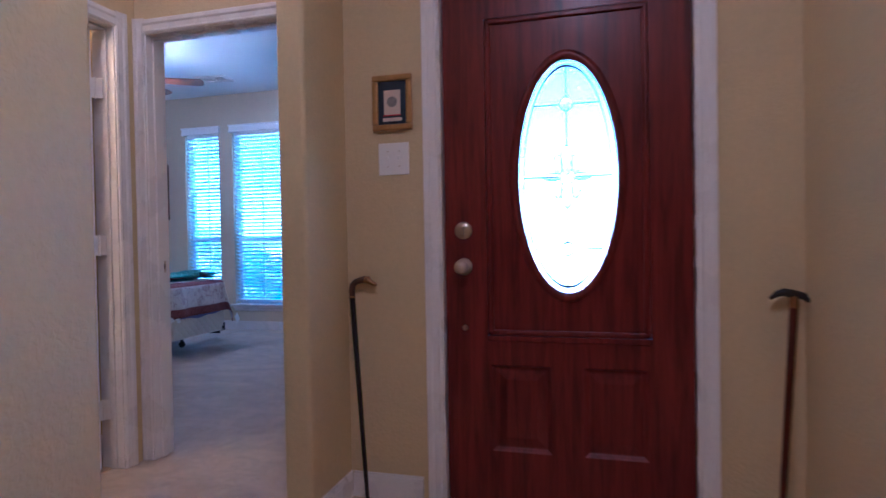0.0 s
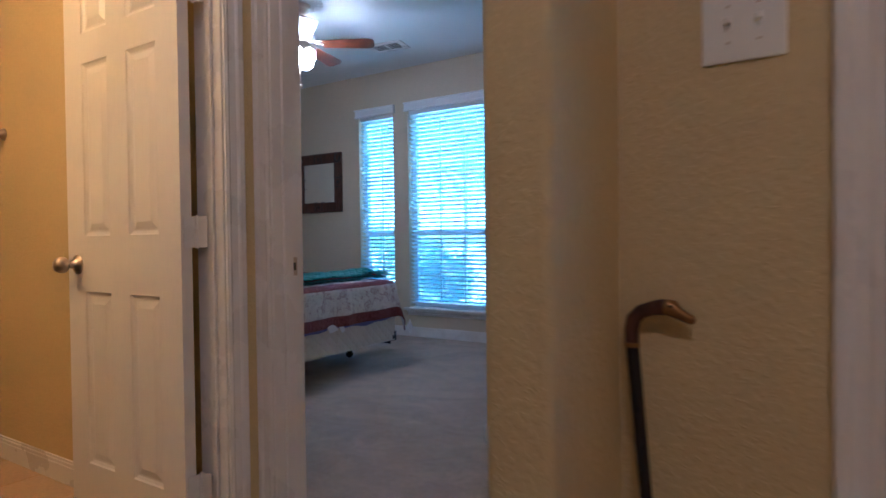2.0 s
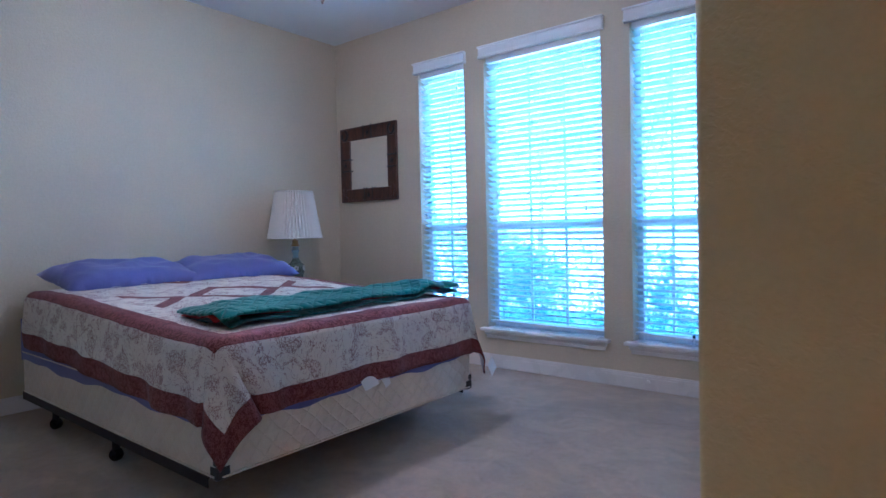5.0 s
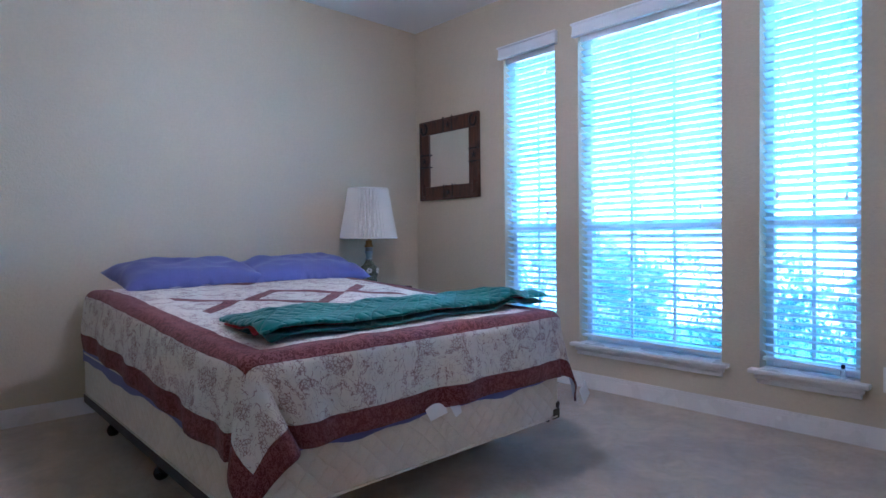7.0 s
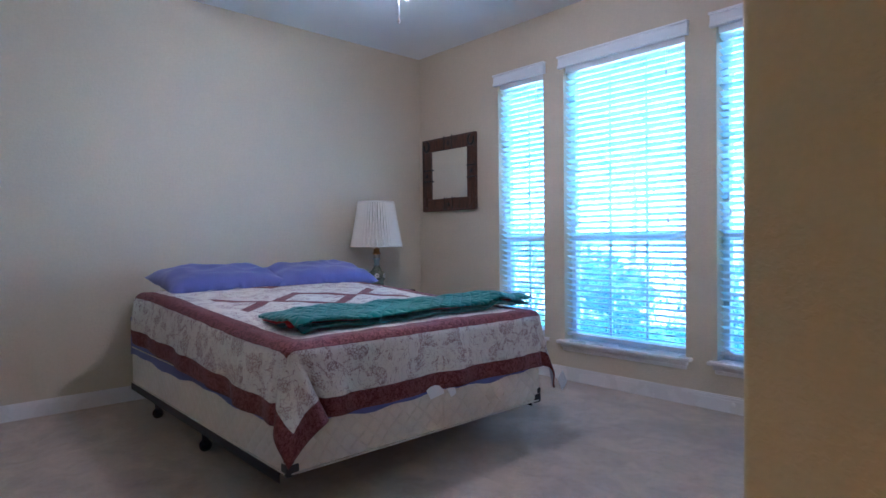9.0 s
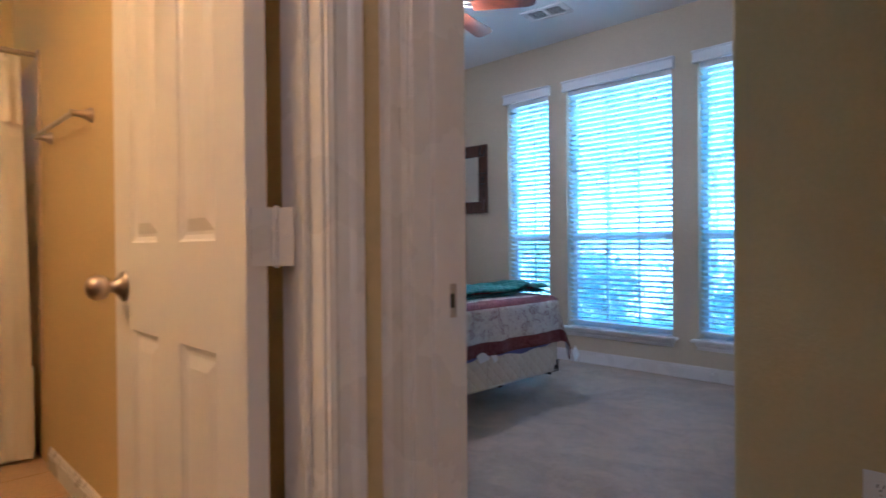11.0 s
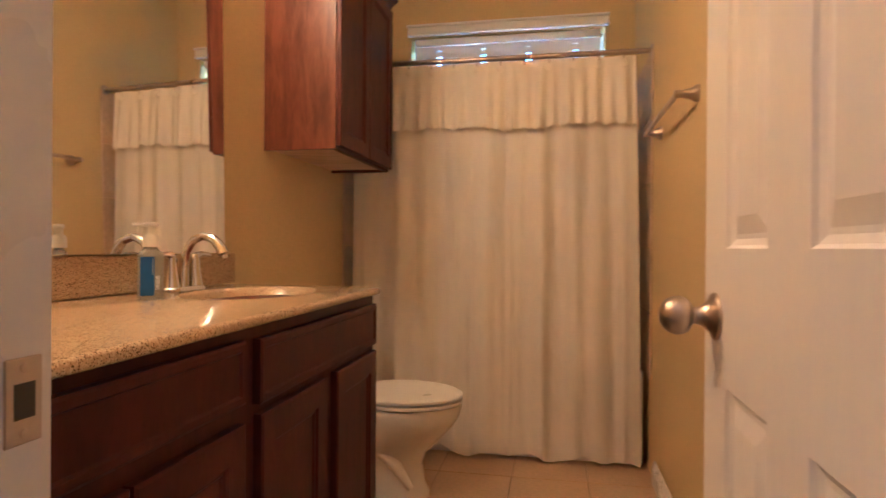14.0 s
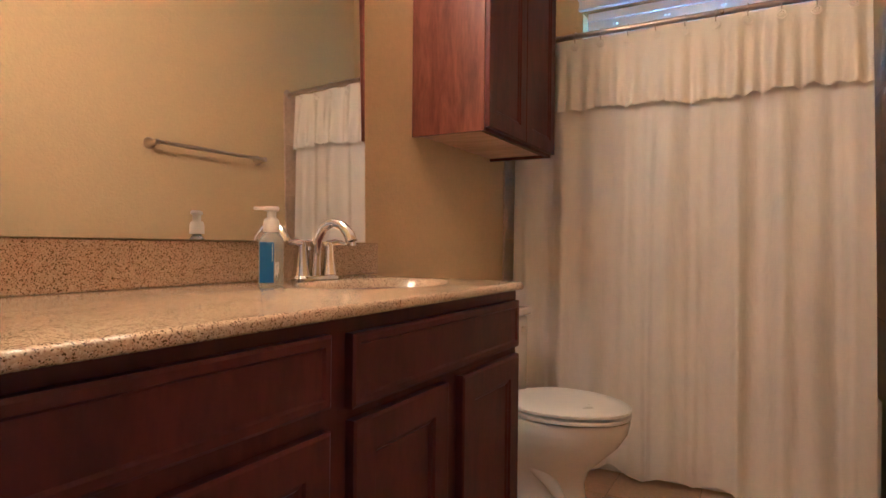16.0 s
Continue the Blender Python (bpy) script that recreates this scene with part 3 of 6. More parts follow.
wall("wall_bedroom_door", "x", XW, -0.585, 2.55, 2.67, H, [(-1.68, -1.68, 0.0, 2.06), (-1.574, -0.685, 0.0, 2.06)])
wall("wall_bath_vanity", "x", -4.87, -1.74, 0.92, 1.04, H)
wall("wall_bath_window", "y", 0.92, 2.55, -4.99, -4.87, H, [(1.24, 2.385, 1.62, 2.30)])
wall("wall_bed_head", "y", 2.67, YN, XW - 0.12, XW, H)
wall("wall_windows", "x", XW - 0.12, -0.477, YN, YN + 0.16, H, [(a, b, WZ0, WZ1) for a, b in WINDOWS])
wall("wall_closet_end", "x", -1.51, -0.597, 3.82, 3.94, H, (), round_ends=0.018)
wall("wall_closet", "y", 3.94, YN, -1.51, -1.39, H, [(4.06, 4.84, 0.0, 2.06)])
wall("wall_outer", "y", 3.82, YN, -0.597, -0.477, H)

for nm in ("wall_bath_vanity", "wall_bath_window"):
    repaint(nm, BATH_PAINT)
for nm in ("wall_bed_head", "wall_windows", "wall_closet", "wall_outer"):
    repaint(nm, BED_PAINT)
repaint("wall_bath_door", BATH_PAINT, lambda c, n: n.x < -0.5)
repaint("wall_bedroom_door", BED_PAINT, lambda c, n: n.y > 0.5)
repaint("wall_bedroom_door", BATH_PAINT, lambda c, n: n.y < -0.5 and c.x < -1.7)

for axis, a0, a1, plane, side in (
    ("x", XW, -1.51, YN, -1), ("y", 2.67, YN - 0.014, XW, 1), ("x", XW + 0.014, -1.655, 2.67, 1), ("x", -1.495, -0.62, 3.82, -1),
    ("y", 3.835, 3.985, -1.51, -1), ("y", 4.91, YN - 0.014, -1.51, -1), ("y", 2.69, 3.806, -0.585, -1),
    ("x", -0.463, -0.17, 2.41, -1), ("x", 0.93, XE - 0.014, 2.41, -1), ("y", -3.5, 2.39, XE, -1), ("y", -3.5, 1.16, -0.477, 1), ("y", 2.092, 2.41, -0.477, 1),
    ("x", -4.08, -1.76, 2.55, -1), ("y", 1.18, 1.69, -1.62, 1), ("x", -3.45, -3.125, 1.04, 1), ("x", -4.08, -3.45, 1.04, 1)):
    baseboard(axis, a0, a1, plane, side)


def door_surround(name, label, wall_axis, o0, o1, t0, t1, top=2.045, jamb=0.016, stop=True, cased=(True, True), width=0.062):
    """Jambs, head, stops and the casing on both faces of a doorway."""
    e = thing(name, (0, 0, 0), label, "door frame", kind="structure")

    def b(nm, a0, a1, c0, c1, z0, z1, bev=0.002):
        part(nm, boxed(a0, a1, c0, c1, z0, z1, bev) if wall_axis == "x" else boxed(c0, c1, a0, a1, z0, z1, bev), TRIM, e)

    b("jamb", o0, o0 + jamb, t0, t1, 0, top)
    b("jamb", o1 - jamb, o1, t0, t1, 0, top)
    b("jamb_head", o0 + jamb, o1 - jamb, t0, t1, top - jamb, top)
    if stop:
        mid = stop
        b("stop", o0 + jamb, o0 + jamb + 0.011, mid - 0.018, mid + 0.018, 0, top - jamb)
        b("stop", o1 - jamb - 0.011, o1 - jamb, mid - 0.018, mid + 0.018, 0, top - jamb)
        b("stop", o0 + jamb + 0.011, o1 - jamb - 0.011, mid - 0.018, mid + 0.018, top - jamb - 0.011, top - jamb)
    for face, way, on in ((t0, -1, cased[0]), (t1, 1, cased[1])):
        if not on:
            continue
        side = (0, way) if wall_axis == "x" else (way, 0)
        moulding("casing", "z", side, face, 0, top + width, o0 + jamb - 0.006 - width, o0 + jamb - 0.006, e, inner_low=False)
        moulding("casing", "z", side, face, 0, top + width, o1 - jamb + 0.006, o1 - jamb + 0.006 + width, e)
        moulding("casing_head", wall_axis, side, face, o0 + jamb - 0.006, o1 - jamb + 0.006, top - jamb + 0.006, top - jamb + 0.006 + width, e)
    return e


SURROUND = "white painted door frame with stepped casing"
bed_frame = door_surround("door_frame_bedroom", SURROUND, "x", -1.575, -0.684, 2.55, 2.67, stop=2.605)
bath_frame = door_surround("door_frame_bath", SURROUND, "y", 1.751, 2.436, -1.74, -1.62, stop=-1.672)
closet_frame = door_surround("door_frame_closet", SURROUND, "y", 4.059, 4.841, -1.51, -1.39, stop=-1.435, cased=(True, False))
front_frame = door_surround("door_frame_front", SURROUND, "x", -0.093, 0.854, 2.41, 2.55, stop=2.5005, cased=(True, False))


def strike(parent, x, y, z, along):
    """A latch plate on a jamb; along: the plan axis of its width."""
    bm, hole = new_bm(), new_bm()
    dx, dy = (0.014, 0.0012) if along == "x" else (0.0012, 0.014)
    box(bm, x - dx, x + dx, y - dy, y + dy, z - 0.029, z + 0.029, 0.0008)
    sx, sy = (0.008, 0.0016) if along == "x" else (0.0016, 0.008)
    box(hole, x - sx, x + sx, y - sy, y + sy, z - 0.012, z + 0.012)
    p = part("strike_plate", bm, NICKEL, parent, "worn metal latch plate")
    part("latch_hole", hole, HOLE_SHADE, p)
    for k in (-0.022, 0.022):
        part("screw", lathe(new_bm(), ((0.0, 0), (0.0035, 0.0), (0.0035, 0.0018), (0.0, 0.0022)), 10, (x, y, z + k), Vector((0, -1, 0) if along == "x" and y > 2 else (0, 1, 0) if along == "x" else (1, 0, 0)).to_track_quat("Z", "Y").to_matrix().to_4x4()), NICKEL, p)


strike(bed_frame, -1.5595, 2.634, 0.925, "y")
strike(bath_frame, -1.720, 1.7675, 0.925, "x")

PANEL_STEPS = ((0.004, 0.005), (0.012, 0.009), (0.018, 0.009), (0.040, 0.002))


def six_panel(bm, width, y0, y1):
    a, w = 0.17 * width, 0.245 * width
    xs = [0, a, a + w, width - a - w, width - a, width]
    zs = [0.012, 0.27, 0.845, 1.03, 1.60, 1.70, 1.90, 2.025]
    return panelled(bm, xs, zs, {(i, k) for i in (1, 3) for k in (1, 3, 5)}, y0, y1, PANEL_STEPS)


def interior_door(name, label, at, turn, width, hinge_side=-1):
    """A leaf that hangs from its x = 0 edge, which lies at `at`, and runs along its x; its faces look along y."""
    d = thing(name, at, label, "door", kind="structure", turn=turn)
    leaf = part("leaf", six_panel(new_bm(), width, -0.0175, 0.0175), LEAF_PAINT, d)
    for s in (-1, 1):
        part("knob", knob_mesh(new_bm(), (width - 0.062, 0.0175 * s, 0.935), (0, s, 0)), NICKEL, d, "brushed nickel door knob", 50)
    part("latch", boxed(width - 0.001, width + 0.0015, -0.012, 0.012, 0.91, 0.965), NICKEL, d)
    return d


bath_door = interior_door("door_1", "white six-panel bathroom door standing open against the wall", (-1.700, 2.3545, 0), 180, 0.632)
bed_door = interior_door("door_2", "white six-panel bedroom door standing wide open", (-0.751, 2.690, 0), 100, 0.80)
closet_door = interior_door("door_3", "white six-panel closet door, closed", (-1.488, 4.822, 0), -90, 0.744)
for z in (0.28, 1.035, 1.75):
    part("hinge", hinge_mesh(new_bm(), (-0.0045, -0.0305, z), (-0.0016, 0.010), (-0.033, -0.0450)), TRIM, bath_door, "painted-over hinge", 40)
    part("hinge", hinge_mesh(new_bm(), (-0.010, -0.026, z), (0.0, 0.014), (-0.012, -0.048)), TRIM, bed_door, "painted-over hinge", 40)
    part("hinge", hinge_mesh(new_bm(), (-0.006, -0.026, z), (0.004, 0.01), (-0.016, -0.024)), NICKEL, closet_door, "", 40)

# ---- front door ----


def front_door():
    d = thing("door_4", (-0.072, 2.437, 0), "dark mahogany front door with an oval leaded window", "front door", kind="structure")
    W, T, y0, y1 = 0.906, 2.035, 0.0, 0.044
    xs = [0, 0.176, 0.402, 0.522, 0.750, W]
    z_low = (0.215, 0.548)
    steps = ((0.006, 0.006), (0.016, 0.012), (0.022, 0.012), (0.055, 0.003))
    bm = panelled(new_bm(), xs, [0.012, z_low[0], z_low[1], 0.640], {(1, 1), (3, 1)}, y0, y1, steps)
    part("lower_panels", bm, MAHOGANY, d)
    # the upper part: stiles, top rail and a sunk panel with the oval hole
    px0, px1, pz0, pz1 = 0.165, 0.760, 0.662, 1.875
    cx, cz, ra, rb = 0.470, 1.262, 0.199, 0.455
    up = new_bm()
    box(up, 0, px0, y0, y1, 0.640, T)
    box(up, px1, W, y0, y1, 0.640, T)
    box(up, px0, px1, y0, y1, pz1, T)
    box(up, px0, px1, y0 - 0.004, y1, 0.640, pz0, 0.003)
    part("stiles_and_rail", up, MAHOGANY, d)
    n = 64
    pan = new_bm()
    loops = []
    for y, kind in ((0.012, "rect"), (0.012, "edge"), (0.032, "edge"), (0.032, "rect")):
        lp = []
        for i in range(n):
            a = 2 * math.pi * (i + 0.5) / n
            c, s = math.cos(a), math.sin(a)
            if kind == "rect":
                hx, hz = (px1 - px0) / 2, (pz1 - pz0) / 2
                k = 1 / max(abs(c) / hx, abs(s) / hz)
                lp.append(((px0 + px1) / 2 + k * c, y, (pz0 + pz1) / 2 + k * s))
            else:
                lp.append((cx + ra * c, y, cz + rb * s))
        loops.append(lp)
    rings(pan, loops, False, False)
    part("oval_panel", pan, MAHOGANY, d)
    # mouldings round the sunk panel and round the oval
    mo = new_bm()
    for x0, x1, z0, z1 in ((px0, px0 + 0.022, pz0, pz1), (px1 - 0.022, px1, pz0, pz1), (px0, px1, pz0, pz0 + 0.022), (px0, px1, pz1 - 0.022, pz1)):
        box(mo, x0, x1, 0.001, 0.016, z0, z1, 0.006, 2)
    part("panel_moulding", mo, MAHOGANY, d)
    for y in (0.008, 0.036):
        rim = new_bm()
        prof = [(0.0, 0.0), (0.010, -0.008), (0.026, -0.006), (0.034, 0.004)]
        lps = []
        for i in range(n):
            a = 2 * math.pi * i / n
            lps.append([(cx + (ra - 0.018 + o) * math.cos(a), y + (h if y < 0.02 else -h), cz + (rb - 0.018 + o) * math.sin(a)) for o, h in prof])
        rows = [[rim.verts.new(v) for v in lp] for lp in lps]
        for i in range(n):
            for k in range(3):
                rim.faces.new((rows[i][k], rows[(i + 1) % n][k], rows[(i + 1) % n][k + 1], rows[i][k + 1]))
        part("oval_moulding", rim, MAHOGANY, d, "", 60)
    ia, ib = ra - 0.020, rb - 0.020

    def oval_slab(nm, a, b, mat, ya, yb, hole=None):
        g = new_bm()
        lps = []
        for y, f in (((ya, hole), (ya, 1), (yb, 1), (yb, hole)) if hole else ((ya, 1), (yb, 1))):
            lps.append([(cx + a * f * math.cos(2 * math.pi * i / n), y, cz + b * f * math.sin(2 * math.pi * i / n)) for i in range(n)])
        if hole:
            lps.append(lps[0])
        rings(g, lps, not hole, not hole)
        bmesh.ops.remove_doubles(g, verts=g.verts[:], dist=1e-6)
        o = part(nm, g, mat, d, "", 40)
        o.visible_shadow = mat is LEAD
        return o

    oval_slab("glass_pane", ia * 0.90, ib * 0.955, LEADED, 0.020, 0.025)
    oval_slab("bevelled_border", ia, ib, BEVEL, 0.019, 0.026, 0.905)
    oval_slab("came_ring", ia * 0.91, ib * 0.962, LEAD, 0.016, 0.029, 0.975)
    came = new_bm()
    for dz in (-0.27, 0.0, 0.27):
        half = ia * 0.9 * math.sqrt(max(0, 1 - (dz / (ib * 0.955)) ** 2))
        for s in (-1, 1):
            box(came, cx + s * 0.03, cx + s * half, 0.0175, 0.0275, cz + dz - 0.0025, cz + dz + 0.0025)
    for z0, z1 in ((-0.42, -0.29), (-0.25, -0.11), (0.11, 0.25), (0.29, 0.42)):
        box(came, cx - 0.0025, cx + 0.0025, 0.0175, 0.0275, cz + z0, cz + z1)
    part("cames", came, LEAD, d, "dark lead strips between the panes")
    for dx, dz, w, h in ((0, 0.27, 0.024, 0.026), (0, -0.27, 0.024, 0.026), (0.055, 0, 0.035, 0.014), (-0.055, 0, 0.035, 0.014), (0, 0.062, 0.022, 0.055), (0, -0.062, 0.022, 0.055), (0.033, 0.045, 0.016, 0.036), (-0.033, 0.045, 0.016, 0.036), (0.033, -0.045, 0.016, 0.036), (-0.033, -0.045, 0.016, 0.036)):
        pts = [(cx + dx + w * math.cos(2 * math.pi * i / 16), cz + dz + h * math.sin(2 * math.pi * i / 16)) for i in range(16)]
        g = new_bm()
        rings(g, [[(x, 0.017, z) for x, z in pts], [(cx + dx + (x - cx - dx) * 0.6, 0.012, cz + dz + (z - cz - dz) * 0.6) for x, z in pts]])
        o = part("jewel", g, BEVEL, d, "bevelled glass jewel", 40)
        o.visible_shadow = False
        tube_pts = [(x, 0.0155, z) for x, z in pts + pts[:1]]
        part("jewel_came", tube(new_bm(), tube_pts, 0.0022, 6), LEAD, d)
    # lock furniture
    off = Vector((0, -1, 0)).to_track_quat("Z", "Y").to_matrix().to_4x4()
    kx = 0.074
    part("knob", knob_mesh(new_bm(), (kx, 0, 0.928), (0, -1, 0)), NICKEL, d, "worn nickel knob", 50)
    db = part("deadbolt", lathe(new_bm(), ((0, 0), (0.034, 0), (0.034, 0.006), (0.028, 0.012), (0.012, 0.014), (0, 0.014)), 24, (kx, 0, 1.068), off), NICKEL, d, "nickel deadbolt rose", 40)
    part("thumb_turn", boxed(kx - 0.006, kx + 0.006, -0.034, -0.014, 1.052, 1.084, 0.004, 2), NICKEL, db)
    part("door_stud", lathe(new_bm(), ((0, 0), (0.011, 0), (0.011, 0.006), (0.006, 0.012), (0, 0.013)), 14, (kx + 0.002, 0, 0.690), off), NICKEL, d, "", 40)
    for z in (1.068, 0.928):
        part("latch_plate", boxed(-0.004, 0.0, 0.004, 0.030, z - 0.03, z + 0.03, 0.001), NICKEL, d)
    for z in (0.305, 1.01, 1.715):
        part("hinge", lathe(new_bm(), ((0, -0.05), (0.007, -0.048), (0.007, 0.048), (0, 0.05)), 10, (W + 0.006, -0.006, z)), NICKEL, d, "", 40)
    part("threshold", boxed(-0.01, W + 0.01, -0.03, 0.11, 0.0005, 0.011, 0.003), NICKEL, d)


front_door()

# ---- windows and blinds ----


def window(name, x0, x1, z0, z1, y0, sash_split, lights, screened=True):
    w = thing(name, ((x0 + x1) / 2, y0, z0), "white vinyl window with a grid in its sashes, behind a blind", "window", kind="structure")
    hw, h = (x1 - x0) / 2, z1 - z0
    fr = new_bm()
    for a, b, c, d in ((-hw, -hw + 0.04, 0, h), (hw - 0.04, hw, 0, h), (-hw + 0.04, hw - 0.04, 0, 0.05), (-hw + 0.04, hw - 0.04, h - 0.05, h), (-hw + 0.04, hw - 0.04, sash_split - 0.025, sash_split + 0.025)):
        box(fr, a, b, 0.095, 0.15, c, d, 0.004)
    part("window_frame", fr, VINYL, w)
    for lo, hi in ((0.05, sash_split - 0.025), (sash_split + 0.025, h - 0.05)):
        bars = new_bm()
        for k in range(1, lights):
            x = -hw + 0.04 + (2 * hw - 0.08) * k / lights
            box(bars, x - 0.009, x + 0.009, 0.112, 0.128, lo, hi)
        box(bars, -hw + 0.04, hw - 0.04, 0.113, 0.127, (lo + hi) / 2 - 0.009, (lo + hi) / 2 + 0.009)
        part("muntins", bars, VINYL, w)
        pane = part("pane", boxed(-hw + 0.04, hw - 0.04, 0.1185, 0.1215, lo, hi), GLASS, w)
        pane.visible_shadow = False
        if screened and lo < 0.1:
            part("insect_screen", boxed(-hw + 0.03, hw - 0.03, 0.1515, 0.1522, 0.03, hi + 0.02), SCREEN, w, "grey insect screen over the lower sash")
    return w


def sill(parent, hw, y):
    bm = new_bm()
    box(bm, -hw - 0.045, hw + 0.045, y - 0.055, y + 0.095, -0.022, 0.002, 0.006, 2)
    box(bm, -hw - 0.02, hw + 0.02, y - 0.028, y - 0.0005, -0.052, -0.022, 0.008, 2)
    box(bm, -hw - 0.01, hw + 0.01, y - 0.016, y - 0.0005, -0.078, -0.052, 0.004)
    part("window_sill", bm, TRIM, parent, "white painted sill with a moulded apron")


def blind(name, x0, x1, z0, z1, y, slope, group, cords, tilt=-23.0, slat_mat=None):
    """A slatted blind that hangs in the opening from z1 to z0; slope: how far its low rail hangs askew."""
    b = thing(name, ((x0 + x1) / 2, y, z0), "white two-inch slatted window blind, lowered with its slats open", "window blind", group)
    hw, h = (x1 - x0) / 2 - 0.008, z1 - z0
    va = new_bm()
    for lo, hi, d in ((0.0, 0.02, 0.020), (0.02, 0.075, 0.014), (0.075, 0.09, 0.026)):
        box(va, -hw - 0.03 - d * 0.4, hw + 0.03 + d * 0.4, -0.075 - d, -0.062, h - 0.012 + lo, h - 0.012 + hi, 0.003)
    for s in (-1, 1):
        box(va, s * (hw + 0.028) - 0.005, s * (hw + 0.028) + 0.005, -0.064, -0.044, h - 0.012, h + 0.075)
    part("valance", va, VINYL, b, "white moulded valance")
    part("headrail", boxed(-hw, hw, -0.040, 0.012, h - 0.045, h - 0.004), VINYL, b)
    pitch, n = 0.0425, int((h - 0.10) / 0.0425)
    sl = new_bm()
    rows = []
    for k in range(6):
        f = -0.5 + k / 5
        yy, zz = 0.05 * f, 0.0022 * (1 - (2 * f) ** 2)
        rows.append((yy, zz))
    top = [[(x, yy, zz + 0.0013) for yy, zz in rows] + [(x, yy, zz - 0.0013) for yy, zz in rows[::-1]] for x in (-hw, hw)]
    rings(sl, top)
    first = None
    for k in range(n):
        z = h - 0.07 - k * pitch
        lean = slope * (k / n) ** 3
        if first is None:
            first = part("slat", sl, slat_mat or BLIND, b)
            o = first
        else:
            o = new("slat", first.data)
            o.parent = b
        o.matrix_basis = pose(0, -0.012, z, tilt + random.uniform(-1.2, 1.2), 0, 0) @ pose(0, 0, 0, 0, lean + random.uniform(-0.08, 0.08), 0)
    rail = part("bottom_rail", boxed(-hw, hw, -0.036, 0.012, -0.009, 0.009, 0.003), VINYL, b)
    rail.matrix_basis = pose(0, 0, max(0.022, h - 0.07 - n * pitch + 0.010), 0, slope, 0)
    for fx in ((-0.62, 0.62) if hw < 0.3 else (-0.72, 0.0, 0.72)):
        part("ladder_cord", tube(new_bm(), ((fx * hw, -0.0395, 0.02), (fx * hw, -0.0395, h - 0.045)), 0.0011, 5), VINYL, b)
    for fx, zz in cords:
        c = part("pull_cord", tube(new_bm(), ((fx * hw, -0.046, h - 0.05), (fx * hw, -0.047, zz - z0)), 0.0011, 5), VINYL, b)
        part("tassel", lathe(new_bm(), ((0, -0.04), (0.0075, -0.037), (0.0085, -0.02), (0.004, 0.0), (0, 0.002)), 10, (fx * hw, -0.047, zz - z0)), PLASTIC, c, "", 40)
    return b


for i, (a, b) in enumerate(WINDOWS):
    w = window(f"window_{i + 1}", a, b, WZ0, WZ1, YN, 0.79, 3 if i == 1 else 2)
    sill(w, (b - a) / 2, 0.0)
CORDS = (((-0.8, 1.30), (-0.77, 1.20), (0.72, 1.20), (0.70, 2.20)), ((-0.8, 1.32), (-0.78, 1.20), (0.76, 1.20), (0.74, 2.17)), ((-0.72, 1.32), (-0.66, 1.24), (0.76, 1.22), (0.70, 2.2)))
for i, (a, b) in enumerate(WINDOWS):
    blind("window_blind", a, b, WZ0, WZ1, YN + 0.055, (0.4, 0.5, 2.0)[i], "bedroom window blinds", CORDS[i])

bw = window("window_4", 1.24, 2.385, 1.62, 2.30, 0, 0.30, 4, False)
bw.matrix_basis = pose(-4.87, 1.8125, 1.62, 0, 0, 90)


def bath_blind():
    """A closed blind whose slats stop short of the jambs, with the cord holes punched through each slat."""
    b = thing("bath_blind", (-4.915, 1.8125, 1.66), "white slatted blind, slats closed, above the shower rod", "window blind", turn=90)
    hw, h = 0.548, 0.64
    va = new_bm()
    for lo, hi, d in ((0.0, 0.014, 0.016), (0.014, 0.052, 0.010), (0.052, 0.066, 0.022)):
        box(va, -0.585 - d * 0.4, 0.585 + d * 0.4, -0.062 - d, -0.046, h + 0.006 + lo, h + 0.006 + hi, 0.003)
    part("valance", va, VINYL, b, "white moulded valance")
    part("headrail", boxed(-hw, hw, -0.030, 0.022, h - 0.045, h - 0.004), VINYL, b)
    cols = [-0.405, -0.135, 0.135, 0.405]
    sl = new_bm()
    box(sl, -hw, hw, -0.025, -0.004, -0.0013, 0.0013)
    box(sl, -hw, hw, 0.004, 0.025, -0.0013, 0.0013)
    edges = [-hw] + [c + o for c in cols for o in (-0.014, -0.005, 0.005, 0.014)] + [hw]
    for x0, x1 in zip(edges[::2], edges[1::2]):
        box(sl, x0, x1, -0.004, 0.004, -0.0013, 0.0013)
    first = part("slat", sl, BATH_SLAT, b)
    for k in range(14):
        o = first if k == 0 else new("slat", first.data)
        o.parent = b
        o.matrix_basis = pose(0, -0.004, h - 0.07 - k * 0.0425, -78 + random.uniform(-1.5, 1.5), 0, 0)
    part("bottom_rail", boxed(-hw, hw, -0.028, 0.020, 0.004, 0.022, 0.003), VINYL, b)
    for c in cols:
        part("ladder_cord", tube(new_bm(), ((c, -0.020, 0.02), (c, -0.020, h - 0.045)), 0.0011, 5), VINYL, b)


bath_blind()

# ---- bedroom ----
BX0, BX1, BY0, BY1 = -5.10, -3.06, 3.69, 5.185


